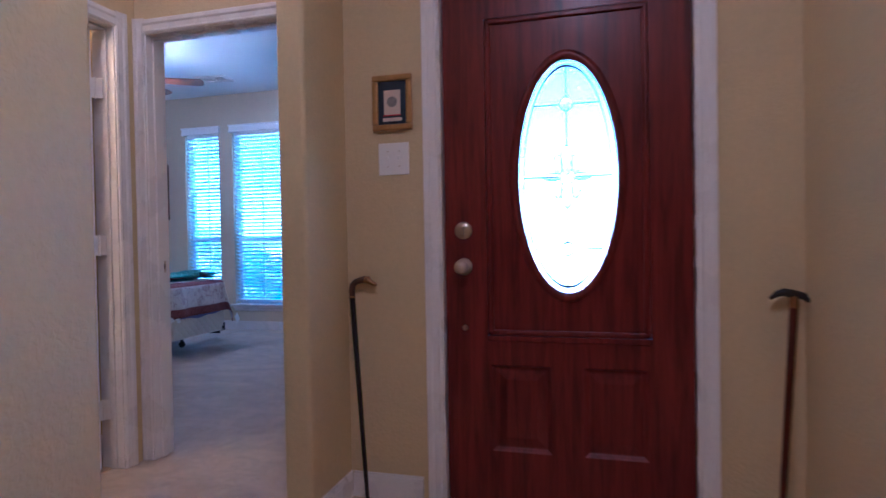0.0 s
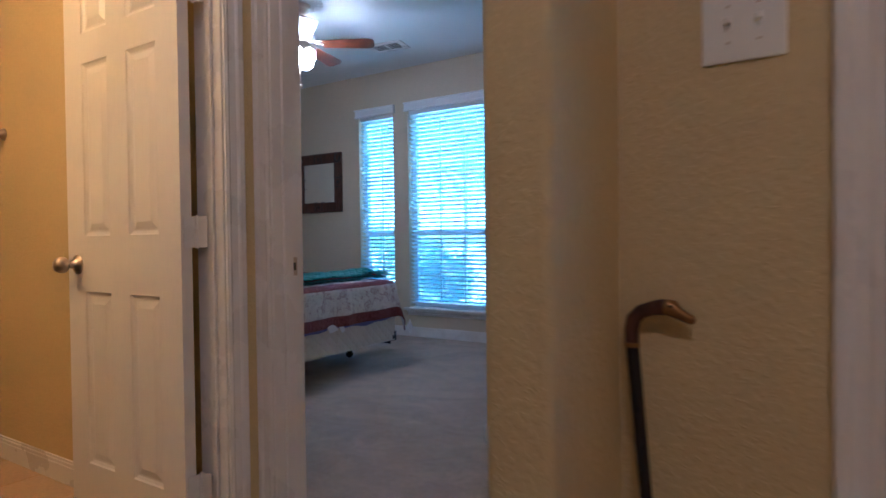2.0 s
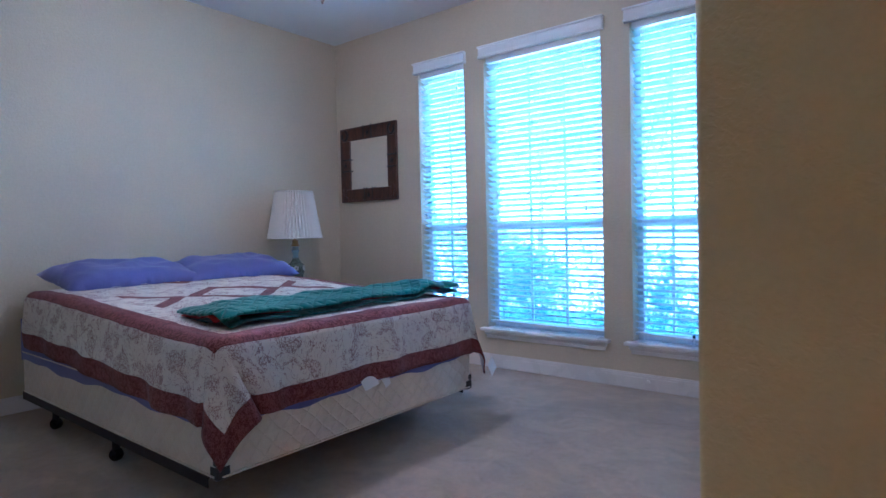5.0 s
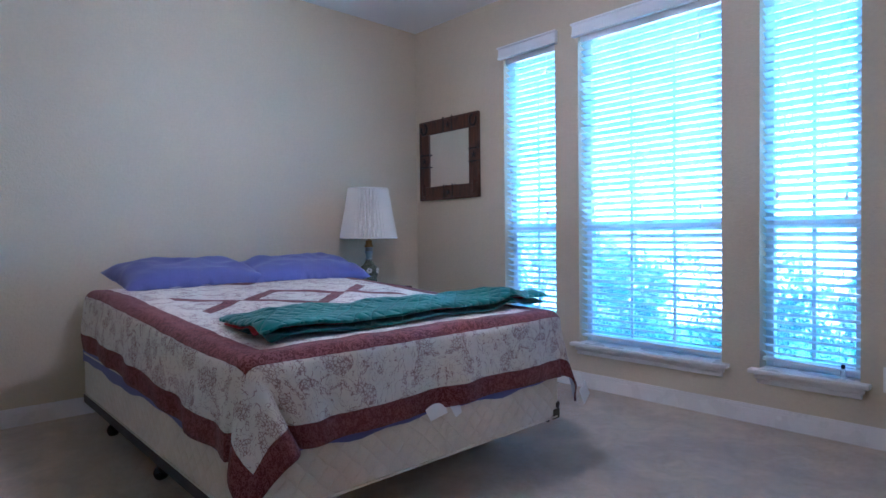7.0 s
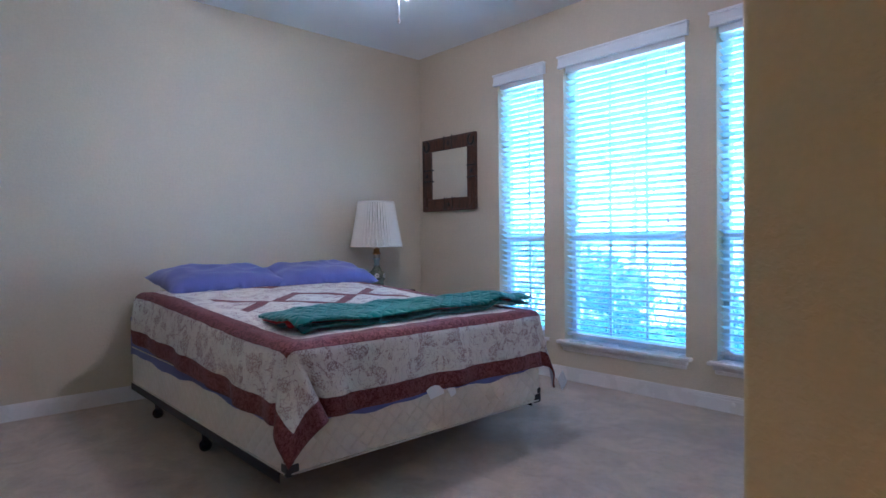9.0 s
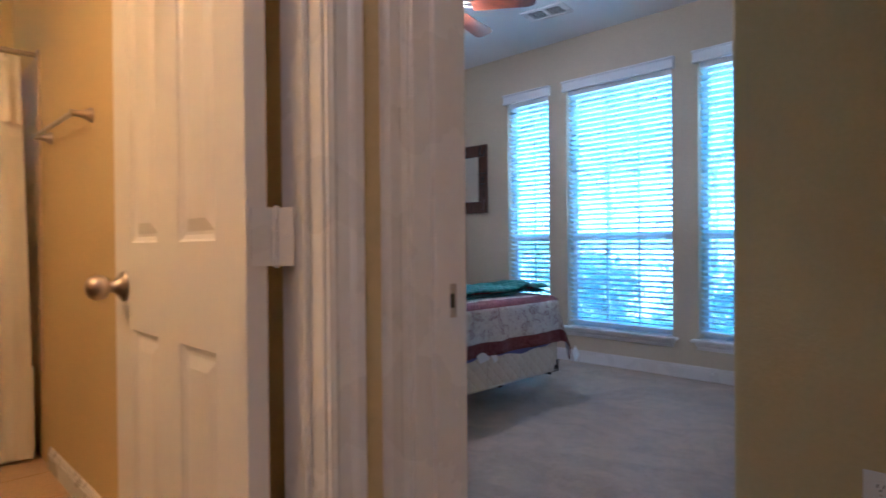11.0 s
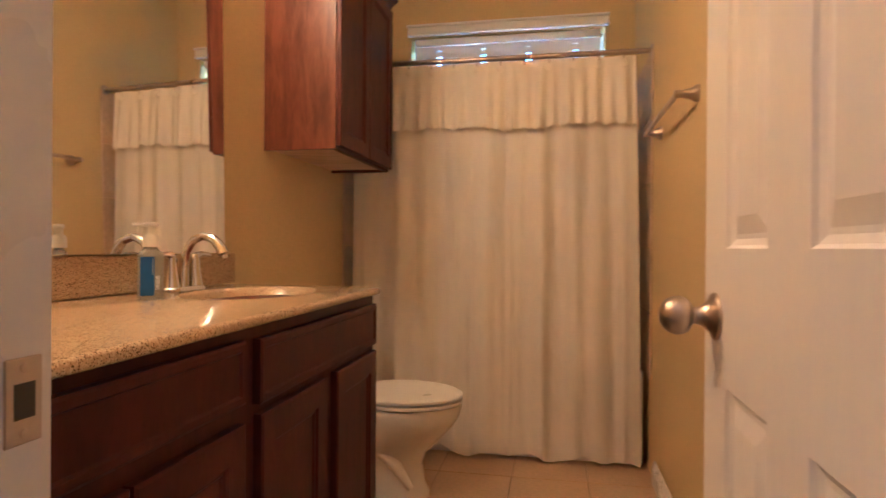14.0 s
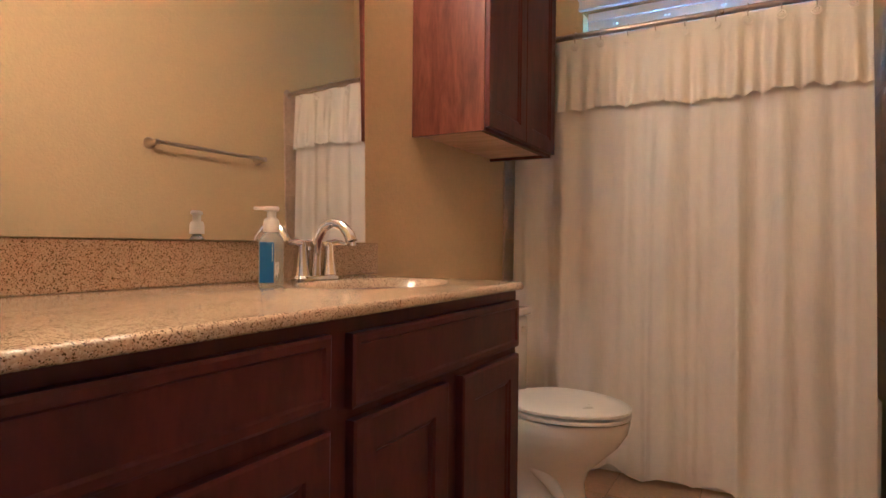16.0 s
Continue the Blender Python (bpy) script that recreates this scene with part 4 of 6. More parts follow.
def bed():
    b = thing("bed", (0, 0, 0), "queen bed with a cream quilted box spring and no headboard", "bed")
    fr = new_bm()
    for y in (BY0 + 0.03, BY1 - 0.03):
        box(fr, BX0, BX1 - 0.06, y - 0.034, y - 0.030 + 0.034, 0.182, 0.186, 0.001)
        box(fr, BX0, BX1 - 0.06, y - 0.034 if y < 4.4 else y + 0.030, y - 0.030 if y < 4.4 else y + 0.034, 0.148, 0.190, 0.001)
    for x in (BX0 + 0.05, -4.1, BX1 - 0.25):
        box(fr, x - 0.018, x + 0.018, BY0 + 0.03, BY1 - 0.03, 0.150, 0.184, 0.003)
    part("bed_rail_frame", fr, IRON, b, "dark steel bed frame")
    for x, y in ((BX0 + 0.24, BY0 + 0.08), (BX0 + 1.01, BY0 + 0.08), (BX0 + 0.24, BY1 - 0.05), (BX0 + 1.01, BY1 - 0.05), (BX1 - 0.48, BY1 - 0.03)):
        leg = part("leg", lathe(new_bm(), ((0, 0.055), (0.017, 0.055), (0.017, 0.152), (0, 0.152)), 12, (x, y, 0)), IRON, b)
        part("caster", lathe(new_bm(), ((0, -0.020), (0.024, -0.020), (0.030, -0.012), (0.030, 0.012), (0.024, 0.020), (0, 0.020)), 18, (x, y, 0.030), pose(0, 0, 0, 90, 0, 20)), BLACK, leg, "", 40)
    sp = new_bm()
    box(sp, BX0, BX1, BY0, BY1, 0.187, 0.425, 0.022, 3)
    part("box_spring", sp, TICKING, b, "cream quilted box spring", 40)
    pip = new_bm()
    for z in (0.196, 0.417):
        pts = []
        for cx, cy, a in ((BX1 - 0.03, BY0 + 0.03, -90), (BX1 - 0.03, BY1 - 0.03, 0), (BX0 + 0.03, BY1 - 0.03, 90), (BX0 + 0.03, BY0 + 0.03, 180)):
            pts += arc((cx, cy, z), 0.031, a, a + 90, 5, "xy")
        tube(pip, pts + pts[:1], 0.0045, 6)
    part("piping", pip, TICKING, b)
    for y0, s in ((BY0, 1), (BY1, -1)):
        g = new_bm()
        for z0, z1, e in ((0.184, 0.232, 0.05), (0.232, 0.262, 0.03)):
            box(g, BX1 - e, BX1 + 0.002, min(y0 - 0.002 * s, y0 + s * e), max(y0 - 0.002 * s, y0 + s * e), z0, z1, 0.006, 2)
        part("corner_guard", g, IRON, b, "dark plastic corner guard")
    seam = new_bm()
    tube(seam, [(BX1 + 0.0005, 4.47, 0.19), (BX1 + 0.0015, 4.475, 0.30), (BX1 + 0.0005, 4.47, 0.42)], 0.0022, 5)
    part("seam", seam, TICKING, b)
    ma = new_bm()
    box(ma, BX0 + 0.01, BX1 - 0.005, BY0 + 0.01, BY1 - 0.01, 0.426, 0.655, 0.05, 4)
    part("mattress", ma, TICKING, b, "", 40)
    # fitted sheet that shows under the hem of the quilt
    sh = new_bm()
    n = 120
    lp0, lp1 = [], []
    per = []
    for i in range(n):
        f = i / n * 4
        k, t = int(f), f - int(f)
        c = ((BX0, BY0), (BX1, BY0), (BX1, BY1), (BX0, BY1))
        p, q = Vector(c[k]), Vector(c[(k + 1) % 4])
        v = p.lerp(q, t)
        out = Vector((v.x - (BX0 + BX1) / 2, (v.y - (BY0 + BY1) / 2) * 1.3)).normalized()
        per.append((v, out, i))
    lo = [(v.x + o.x * 0.004, v.y + o.y * 0.004, 0.368 + 0.010 * math.sin(i * 0.45) + 0.006 * math.sin(i * 1.3)) for v, o, i in per]
    mid = [(v.x + o.x * 0.003, v.y + o.y * 0.003, 0.46) for v, o, i in per]
    hi = [(v.x, v.y, 0.60) for v, o, i in per]
    rings(sh, [lo, mid, hi], False, False)
    part("fitted_sheet", sh, LAVENDER, b, "lavender fitted sheet", 60)
    for y, z, w in ((4.40, 0.405, 0.10), (4.50, 0.392, 0.05)):
        t = new_bm()
        rings(t, [[(BX1 + 0.014, y - w / 2, z), (BX1 + 0.014, y + w / 2, z + 0.008), (BX1 + 0.016, y + w / 2, z + 0.009), (BX1 + 0.016, y - w / 2, z + 0.001)], [(BX1 + 0.030, y - w / 2 + 0.02, z - 0.05), (BX1 + 0.026, y + w / 2 + 0.005, z - 0.038), (BX1 + 0.028, y + w / 2 + 0.005, z - 0.038), (BX1 + 0.032, y - w / 2 + 0.02, z - 0.05)]])
        part("tag", t, PAPER, b, "white care tag")
    return b


bed()
TOP = 0.672


def quilt():
    """One sheet: flat on the mattress, hanging over the foot and both sides, flaring in a cone at the corners."""
    bm = new_bm()
    uvl = bm.loops.layers.uv.new("UVMap")
    head, drop = 1.90, 0.278
    x_foot, half, yc = BX1 + 0.020, (BY1 - BY0) / 2 + 0.020, (BY0 + BY1) / 2
    step, R = 0.0175, 0.055
    us = [i * step for i in range(int((head + drop) / step) + 1)]
    vs = [-(half + drop) + i * step for i in range(int(2 * (half + drop) / step) + 1)]
    grid = []

    def bend(over):
        """How far out and down a strip lies that runs `over` past the start of the edge's curve."""
        if over <= 0:
            return over, 0.0
        if over < R * 1.57:
            a = over / R
            return R * math.sin(a), R * (1 - math.cos(a))
        return R + 0.028 * (over - R * 1.57), R + (over - R * 1.57)

    for u in us:
        row = []
        for v in vs:
            ox, oy = u - (head - R), abs(v) - (half - R)
            sy = 1 if v > 0 else -1
            wave = noise.noise(Vector((u * 3.1, v * 3.1, 0.3)))
            fine = noise.noise(Vector((u * 9, v * 9, 4.1)))
            if ox > 0 and oy > 0:
                over = math.hypot(ox, oy)
                th = math.atan2(oy, ox)
                out, down = bend(over)
                tb_ = th if sy > 0 else (th / 1.5708) ** 0.72 * 1.5708
                flare = (max(0, over - 0.09) ** 1.15) * ((0.34 if sy > 0 else 0.56) * math.sin(2 * tb_) ** (2 if sy > 0 else 1.2) + 0.16 * math.sin(6 * tb_) * math.sin(2 * tb_))
                out += flare
                down -= 0.12 * flare
                x, y, z = (x_foot - R) + out * math.cos(th), sy * ((half - R) + out * math.sin(th)), TOP + 0.018 - down
            else:
                o1, d1 = bend(max(ox, -9))
                o2, d2 = bend(max(oy, -9))
                x = x_foot - R + o1 if ox > 0 else x_foot - R + ox
                y = sy * ((half - R) + (o2 if oy > 0 else oy))
                z = TOP + 0.018 - d1 - d2
                hang = d1 if ox > 0 else d2
                rip = 0.016 * min(1, hang / 0.2) * (math.sin((v if ox > 0 else u) * 17 + 2 * wave) * 0.6 + 0.6 * wave)
                if ox > 0:
                    x += rip + 0.01 * min(1, hang / 0.2)
                elif oy > 0:
                    y += sy * (rip + 0.008 * min(1, hang / 0.2))
                if ox <= 0 and oy <= 0:
                    z += 0.006 * wave + 0.003 * fine
            if sy < 0 and ox > 0:
                # the spare cloth of this corner is folded round onto the foot side
                past = math.hypot(ox, max(0, oy))
                turn = math.atan2(max(0, oy), ox) / 1.5708
                y += 0.095 * max(0, min(1.4, (past - 0.06) / 0.22)) * (1 - turn) * max(0, 1 - max(0, -oy) / 0.34) ** 2
                if oy < 0:
                    x += 0.020 * max(0, min(1, (past - 0.06) / 0.22)) * max(0, math.sin(min(1, -oy / 0.22) * math.pi))
            z += 0.002 * fine
            far = max(0.0, min(1.0, (x_foot - x) / 1.9))
            z += -0.008 + 0.080 * far * far * (3 - 2 * far)
            hung = max(0.0, min(1.0, (TOP - 0.04 - z) / 0.2))
            pleat = noise.noise(Vector((x * 7 + y * 3, y * 7 - x * 3, z * 2))) * 0.012 + (0.5 - abs(noise.noise(Vector((x * 5, y * 5, z * 4 + 9))))) * 0.016 - 0.006
            if ox > 0:
                x += hung * max(-0.008, pleat)
            if oy > 0:
                y += sy * hung * max(-0.008, pleat)
            row.append(bm.verts.new((x, y + yc, z)))
        grid.append(row)
    tot_u = head + drop
    for i in range(len(us) - 1):
        for k in range(len(vs) - 1):
            f = bm.faces.new((grid[i][k], grid[i + 1][k], grid[i + 1][k + 1], grid[i][k + 1]))
            for lp, (a, c) in zip(f.loops, ((i, k), (i + 1, k), (i + 1, k + 1), (i, k + 1))):
                lp[uvl].uv = (tot_u - us[a], half + drop - abs(vs[c]))
    q = solid("quilt", bm, QUILT, 80)
    so = q.modifiers.new("thickness", "SOLIDIFY")
    so.thickness, so.offset = 0.010, -1
    q.data.materials.append(LINING)
    so.material_offset = 1
    return tagged(q, "cream floral patchwork quilt with dark red borders over the bed", "quilt")


quilt_ob = quilt()
tag2 = solid("quilt_tag", boxed(-0.001, 0.001, -0.034, 0.034, -0.045, 0.045), PAPER)
tag2.matrix_basis = pose(-3.022, 5.330, 0.282, 36, 0, 8)
tag2.parent = quilt_ob
tag2.name = "tag"


def pillow(name, x, y, turn, lift):
    L, Wd, Hh = 0.80, 0.46, 0.155
    bm = new_bm()
    n, m = 34, 22
    for side in (1, -1):
        rows = []
        for i in range(n + 1):
            row = []
            for k in range(m + 1):
                a, c = -1 + 2 * i / n, -1 + 2 * k / m
                fa, fc = 1 - a ** 4, 1 - c ** 4
                puff = (max(fa, 0) ** 0.5) * (max(fc, 0) ** 0.5)
                pin = 1 - 0.06 * (1 - abs(c)) * abs(a) ** 6
                pin2 = 1 - 0.09 * (1 - abs(a)) * abs(c) ** 6
                w = noise.noise(Vector((a * 2.2 + x, c * 2.2 + y, side))) * 0.030 * puff + noise.noise(Vector((a * 7 + y, c * 5, side))) * 0.006
                row.append(bm.verts.new((c * Wd / 2 * pin2, a * L / 2 * pin, (Hh * (0.62 if side > 0 else 0.36)) * puff * side + w)))
            rows.append(row)
        for i in range(n):
            for k in range(m):
                bm.faces.new((rows[i][k], rows[i + 1][k], rows[i + 1][k + 1], rows[i][k + 1]))
    bmesh.ops.remove_doubles(bm, verts=bm.verts[:], dist=0.0022)
    o = solid(name, bm, LAVENDER, 70)
    o.matrix_basis = pose(x, y, lift, 0, 10, turn)
    return tagged(o, "plump lavender cotton pillow lying at the head of the bed", "pillow", "bed pillows")


pillow("pillow", -4.99, 4.21, 3, 0.800)
pillow("pillow", -4.97, 4.94, -4, 0.798)


def blanket():
    """A teal quilted blanket, folded into a long strip across the foot of the bed."""
    e = thing("folded_blanket", (0, 0, TOP), "teal green quilted blanket with red lining, folded across the quilt", "blanket")
    nu, nv = 60, 16
    for name, z0, thick, mat, x0, x1, ya, yb, lab in (("fold", 0.030, 0.026, TEAL, -3.60, -3.17, 3.80, 5.33, "upper fold of teal quilting"), ("fold", 0.017, 0.010, RED_LINING, -3.585, -3.25, 3.812, 5.28, "red lining between the folds"), ("fold", 0.001, 0.016, TEAL, -3.59, -3.175, 3.83, 5.31, "lower fold of teal quilting")):
        bm = new_bm()
        for side in (0, 1):
            rows = []
            for i in range(nu + 1):
                f = i / nu
                row = []
                for k in range(nv + 1):
                    g = k / nv
                    x = x0 + (x1 - x0) * g + 0.05 * math.sin(f * 3.0) * (0.4 - 0.3 * g) - 0.07 * f + 0.10 * f * (1 - g) + 0.030 * noise.noise(Vector((f * 8, g * 0.8, 1)))
                    y = ya + (yb - ya) * f + 0.035 * (1 - g) * (1 - f) + 0.012 * noise.noise(Vector((g * 6, f, 7)))
                    edge = min(1, min(g, 1 - g) * 9, min(f, 1 - f) * 30)
                    bump = 0.034 * noise.noise(Vector((f * 8, g * 2, 2.0))) + 0.016 * max(0, math.sin(f * 17)) * g + 0.008 * noise.noise(Vector((f * 26, g * 7, 5.0)))
                    z = 0.018 + z0 + max(0, bump) + (thick * (0.35 + 0.65 * edge ** 0.5) if side else 0)
                    row.append(bm.verts.new((x, y, z)))
                rows.append(row)
            for i in range(nu):
                for k in range(nv):
                    bm.faces.new((rows[i][k], rows[i + 1][k], rows[i + 1][k + 1], rows[i][k + 1]))
            if side == 0:
                low = rows
        ring0 = [r[0] for r in low] + low[-1][1:] + [r[-1] for r in low[::-1]][1:] + low[0][::-1][1:-1]
        ring1 = [r[0] for r in rows] + rows[-1][1:] + [r[-1] for r in rows[::-1]][1:] + rows[0][::-1][1:-1]
        for i in range(len(ring0)):
            j = (i + 1) % len(ring0)
            bm.faces.new((ring0[i], ring0[j], ring1[j], ring1[i]))
        part(name, bm, mat, e, lab, 60)


blanket()

# nightstand behind the bed, and its lamp
ns = thing("nightstand", (-5.13, 5.62, 0), "small dark wooden nightstand behind the bed", "nightstand")
part("tabletop", boxed(-0.22, 0.22, -0.23, 0.23, 0.625, 0.65, 0.005), RUSTIC, ns)
part("body", boxed(-0.20, 0.20, -0.21, 0.21, 0.12, 0.6245, 0.003), RUSTIC, ns)
for sx in (-0.17, 0.17):
    for sy in (-0.18, 0.18):
        part("leg", boxed(sx - 0.02, sx + 0.02, sy - 0.02, sy + 0.02, 0, 0.1195, 0.003), RUSTIC, ns)


def table_lamp(at):
    lamp = thing("table_lamp", at, "table lamp with a pleated cream shade on a green ceramic base", "table lamp")
    part("base", lathe(new_bm(), ((0, 0), (0.070, 0), (0.075, 0.012), (0.060, 0.03), (0.056, 0.06), (0.070, 0.10), (0.074, 0.13), (0.064, 0.15), (0.044, 0.165), (0.031, 0.186), (0.024, 0.1995)), 28, (0, 0, 0)), LAMP_GREEN, lamp, "mottled green ceramic base with cream flowers", 50)
    part("ring", lathe(new_bm(), ((0.022, 0.200), (0.029, 0.201), (0.031, 0.205), (0.029, 0.209), (0.022, 0.2095)), 24, (0, 0, 0)), GREY, lamp, "thin pale ring", 40)
    part("vase_neck", lathe(new_bm(), ((0.023, 0.210), (0.022, 0.225), (0.024, 0.245), (0.030, 0.262), (0.031, 0.268)), 24, (0, 0, 0)), PALE_BLUE, lamp, "pale blue ceramic neck", 50)
    for k in range(6):
        a = radians(25 + 60 * k)
        fl = new_bm()
        for j in range(5):
            b = radians(72 * j + 20 * k)
            lathe(fl, ((0, 0), (0.010, 0), (0.008, 0.003), (0, 0.004)), 8, (0, 0.013 * math.cos(b), 0.013 * math.sin(b)), pose(0, 0, 0, 0, 90, 0))
        o = part("flower", fl, CREAM_GLAZE, lamp, "cream glazed flower", 40)
        o.matrix_basis = pose(0.0715 * math.cos(a), 0.0715 * math.sin(a), 0.122, 0, 0, math.degrees(a))
    part("neck", lathe(new_bm(), ((0.024, 0.2985), (0.034, 0.302), (0.036, 0.312), (0.028, 0.318), (0.024, 0.335), (0.026, 0.35), (0.012, 0.355), (0.006, 0.365), (0.006, 0.74), (0.0, 0.75)), 20, (0, 0, 0)), BRASS, lamp, "dark brass neck", 50)
    part("neck_band", lathe(new_bm(), ((0.020, 0.2685), (0.027, 0.2685), (0.027, 0.298), (0.020, 0.298)), 20, (0, 0, 0)), GREY, lamp, "grey metal band", 40)
    bm = new_bm()
    segs = 96
    loops = []
    for r, z in ((0.214, 0.368), (0.195, 0.47), (0.171, 0.60), (0.147, 0.745)):
        loops.append([((r + (0.0075 if i % 2 else -0.0075)) * math.cos(2 * math.pi * i / segs), (r + (0.0075 if i % 2 else -0.0075)) * math.sin(2 * math.pi * i / segs), z) for i in range(segs)])
    rings(bm, loops, False, False)
    sh = part("shade", bm, SHADE, lamp, "pleated cream cloth shade")
    for r, z in ((0.216, 0.368), (0.149, 0.743)):
        part("shade_trim", tube(new_bm(), arc((0, 0, z), r, 0, 360, 48, "xy"), 0.006, 6), SHADE, sh)


table_lamp((-5.13, 5.605, 0.65))


def wall_mirror():
    x0, x1, z0, z1 = -5.345, -4.640, 1.335, 2.010
    m = thing("wall_mirror", ((x0 + x1) / 2, YN, z0), "square wall mirror in a dark carved wooden frame", "mirror")
    hw, h, f = (x1 - x0) / 2, z1 - z0, 0.115
    for a, b, c, d in ((-hw, hw, 0, f), (-hw, hw, h - f, h), (-hw, -hw + f, f, h - f), (hw - f, hw, f, h - f)):
        bm = new_bm()
        box(bm, a, b, -0.022, -0.001, c, d, 0.006, 2)
        part("frame_board", bm, RUSTIC, m)
    for a, b, c, d in ((-hw, hw, 0, 0.014), (-hw, hw, h - 0.014, h), (-hw, -hw + 0.014, 0.014, h - 0.014), (hw - 0.014, hw, 0.014, h - 0.014)):
        part("outer_lip", boxed(a, b, -0.032, -0.0225, c, d, 0.003, 2), RUSTIC, m)
    lay = pose(0, 0, 0, 90, 0, 0)
    for sx in (-1, 1):
        shoe = [(sx * (hw - 0.058) + 0.036 * math.sin(radians(a)), -0.028, h - 0.062 - 0.044 * math.cos(radians(a))) for a in range(-140 - 25 * sx, 141 - 25 * sx, 20)]
        part("horseshoe", tube(new_bm(), shoe, 0.0095, 8), IRON, m, "dark cast horseshoe", 50)
        boot = [(sx * (hw - 0.050), -0.026, 0.135), (sx * (hw - 0.050), -0.028, 0.075), (sx * (hw - 0.052), -0.028, 0.045), (sx * (hw - 0.085), -0.026, 0.035)]
        part("carved_boot", tube(new_bm(), boot, [0.017, 0.015, 0.015, 0.008], 10), RUSTIC, m, "small carved boot", 50)
    for cx_, cz_, across in ((-hw + f / 2, h / 2, True), (hw - f / 2, h / 2, True), (0, f / 2, False), (0, h - f / 2, False)):
        star = new_bm()
        pts = [((0.030 if i % 2 == 0 else 0.012) * math.sin(math.pi * i / 5), (0.030 if i % 2 == 0 else 0.012) * math.cos(math.pi * i / 5)) for i in range(10)]
        rings(star, [[(cx_ + x, -0.0225, cz_ + z) for x, z in pts], [(cx_ + x * 0.9, -0.028, cz_ + z * 0.9) for x, z in pts], [(cx_ + x * 0.1, -0.032, cz_ + z * 0.1) for x, z in pts]])
        part("star", star, IRON, m, "dark iron star")
        for k in (-0.052, 0.052):
            bead = new_bm()
            for j in range(7):
                o = -f / 2 + 0.010 + j * (f - 0.006) / 6
                lathe(bead, ((0, 0), (0.007, 0.0015), (0.008, 0.006), (0.005, 0.011), (0, 0.013)), 8, (cx_ + (o if across else k), -0.0225, cz_ + (k if across else o)), lay)
            part("bead_row", bead, IRON, m, "row of dark beads", 50)
    part("mirror_glass", boxed(-hw + f - 0.008, hw - f + 0.008, -0.012, -0.008, f - 0.008, h - f + 0.008), MIRROR, m)


wall_mirror()


def plate(name, label, category, at, turn, w, h, kind):
    p = thing(name, at, label, category, turn=turn)
    part("plate", boxed(-w / 2, w / 2, -0.006, -0.0005, -h / 2, h / 2, 0.0025, 2), PLASTIC, p)
    if kind == "outlet":
        for k in (-0.021, 0.021):
            f = part("socket", lathe(new_bm(), ((0, 0), (0.017, 0), (0.0165, 0.002), (0, 0.002)), 20, (0, -0.006, k), pose(0, 0, 0, 90, 0, 0)), PLASTIC, p, "", 40)
            for dx in (-0.0065, 0.0065):
                part("slot", boxed(dx - 0.0014, dx + 0.0014, -0.0085, -0.0079, k - 0.001, k + 0.008), HOLE_SHADE, f)
            part("earth_hole", boxed(-0.0022, 0.0022, -0.0085, -0.0079, k - 0.010, k - 0.0055), HOLE_SHADE, f)
        part("screw", lathe(new_bm(), ((0, 0), (0.003, 0), (0.002, 0.0012), (0, 0.0015)), 8, (0, -0.006, 0), pose(0, 0, 0, 90, 0, 0)), NICKEL, p)
    else:
        for dx in (-0.023, 0.023):
            s = part("slot_frame", boxed(dx - 0.006, dx + 0.006, -0.0075, -0.006, -0.013, 0.013, 0.0008), PLASTIC, p)
            t = part("toggle", boxed(dx - 0.004, dx + 0.004, -0.018, -0.0075, -0.002, 0.010, 0.002), PLASTIC, p)
            for k in (-0.030, 0.030):
                part("screw", lathe(new_bm(), ((0, 0), (0.003, 0), (0.002, 0.0012), (0, 0.0015)), 8, (dx, -0.006, k), pose(0, 0, 0, 90, 0, 0)), NICKEL, p)
    return p


plate("wall_outlet", "white double outlet low on the tan wall beside the door", "outlet", (-1.141, 3.82, 0.352), 0, 0.078, 0.12, "outlet")
plate("wall_outlet", "white double outlet low beside the window sill", "outlet", (-2.022, YN, 0.332), 0, 0.078, 0.12, "outlet")
plate("switch_plate", "white light switch plate beside the closet door", "light switch", (-1.51, 3.915, 1.06), -90, 0.09, 0.126, "switch")
plate("switch_plate", "white double light switch plate beside the front door", "light switch", (-0.269, 2.41, 1.357), 0, 0.126, 0.126, "switch")
cj = thing("cable_jack", (-2.50, YN - 0.014, 0.055), "small round cable jack on the white baseboard", "cable jack")
part("ring", lathe(new_bm(), ((0, 0), (0.012, 0), (0.011, 0.005), (0.006, 0.006), (0, 0.006)), 14, (0, -0.0005, 0), pose(0, 0, 0, 90, 0, 0)), PLASTIC, cj, "", 40)
bt = thing("small_bottle", (-2.215, YN - 0.025, WZ0 + 0.002), "small clear bottle standing on the window sill", "bottle")
part("body", lathe(new_bm(), ((0, 0), (0.011, 0), (0.011, 0.05), (0.007, 0.06), (0, 0.061)), 14), BEVEL, bt, "", 40)
part("cap", lathe(new_bm(), ((0, 0.0612), (0.009, 0.0612), (0.009, 0.08), (0, 0.081)), 12), IRON, bt, "", 40)


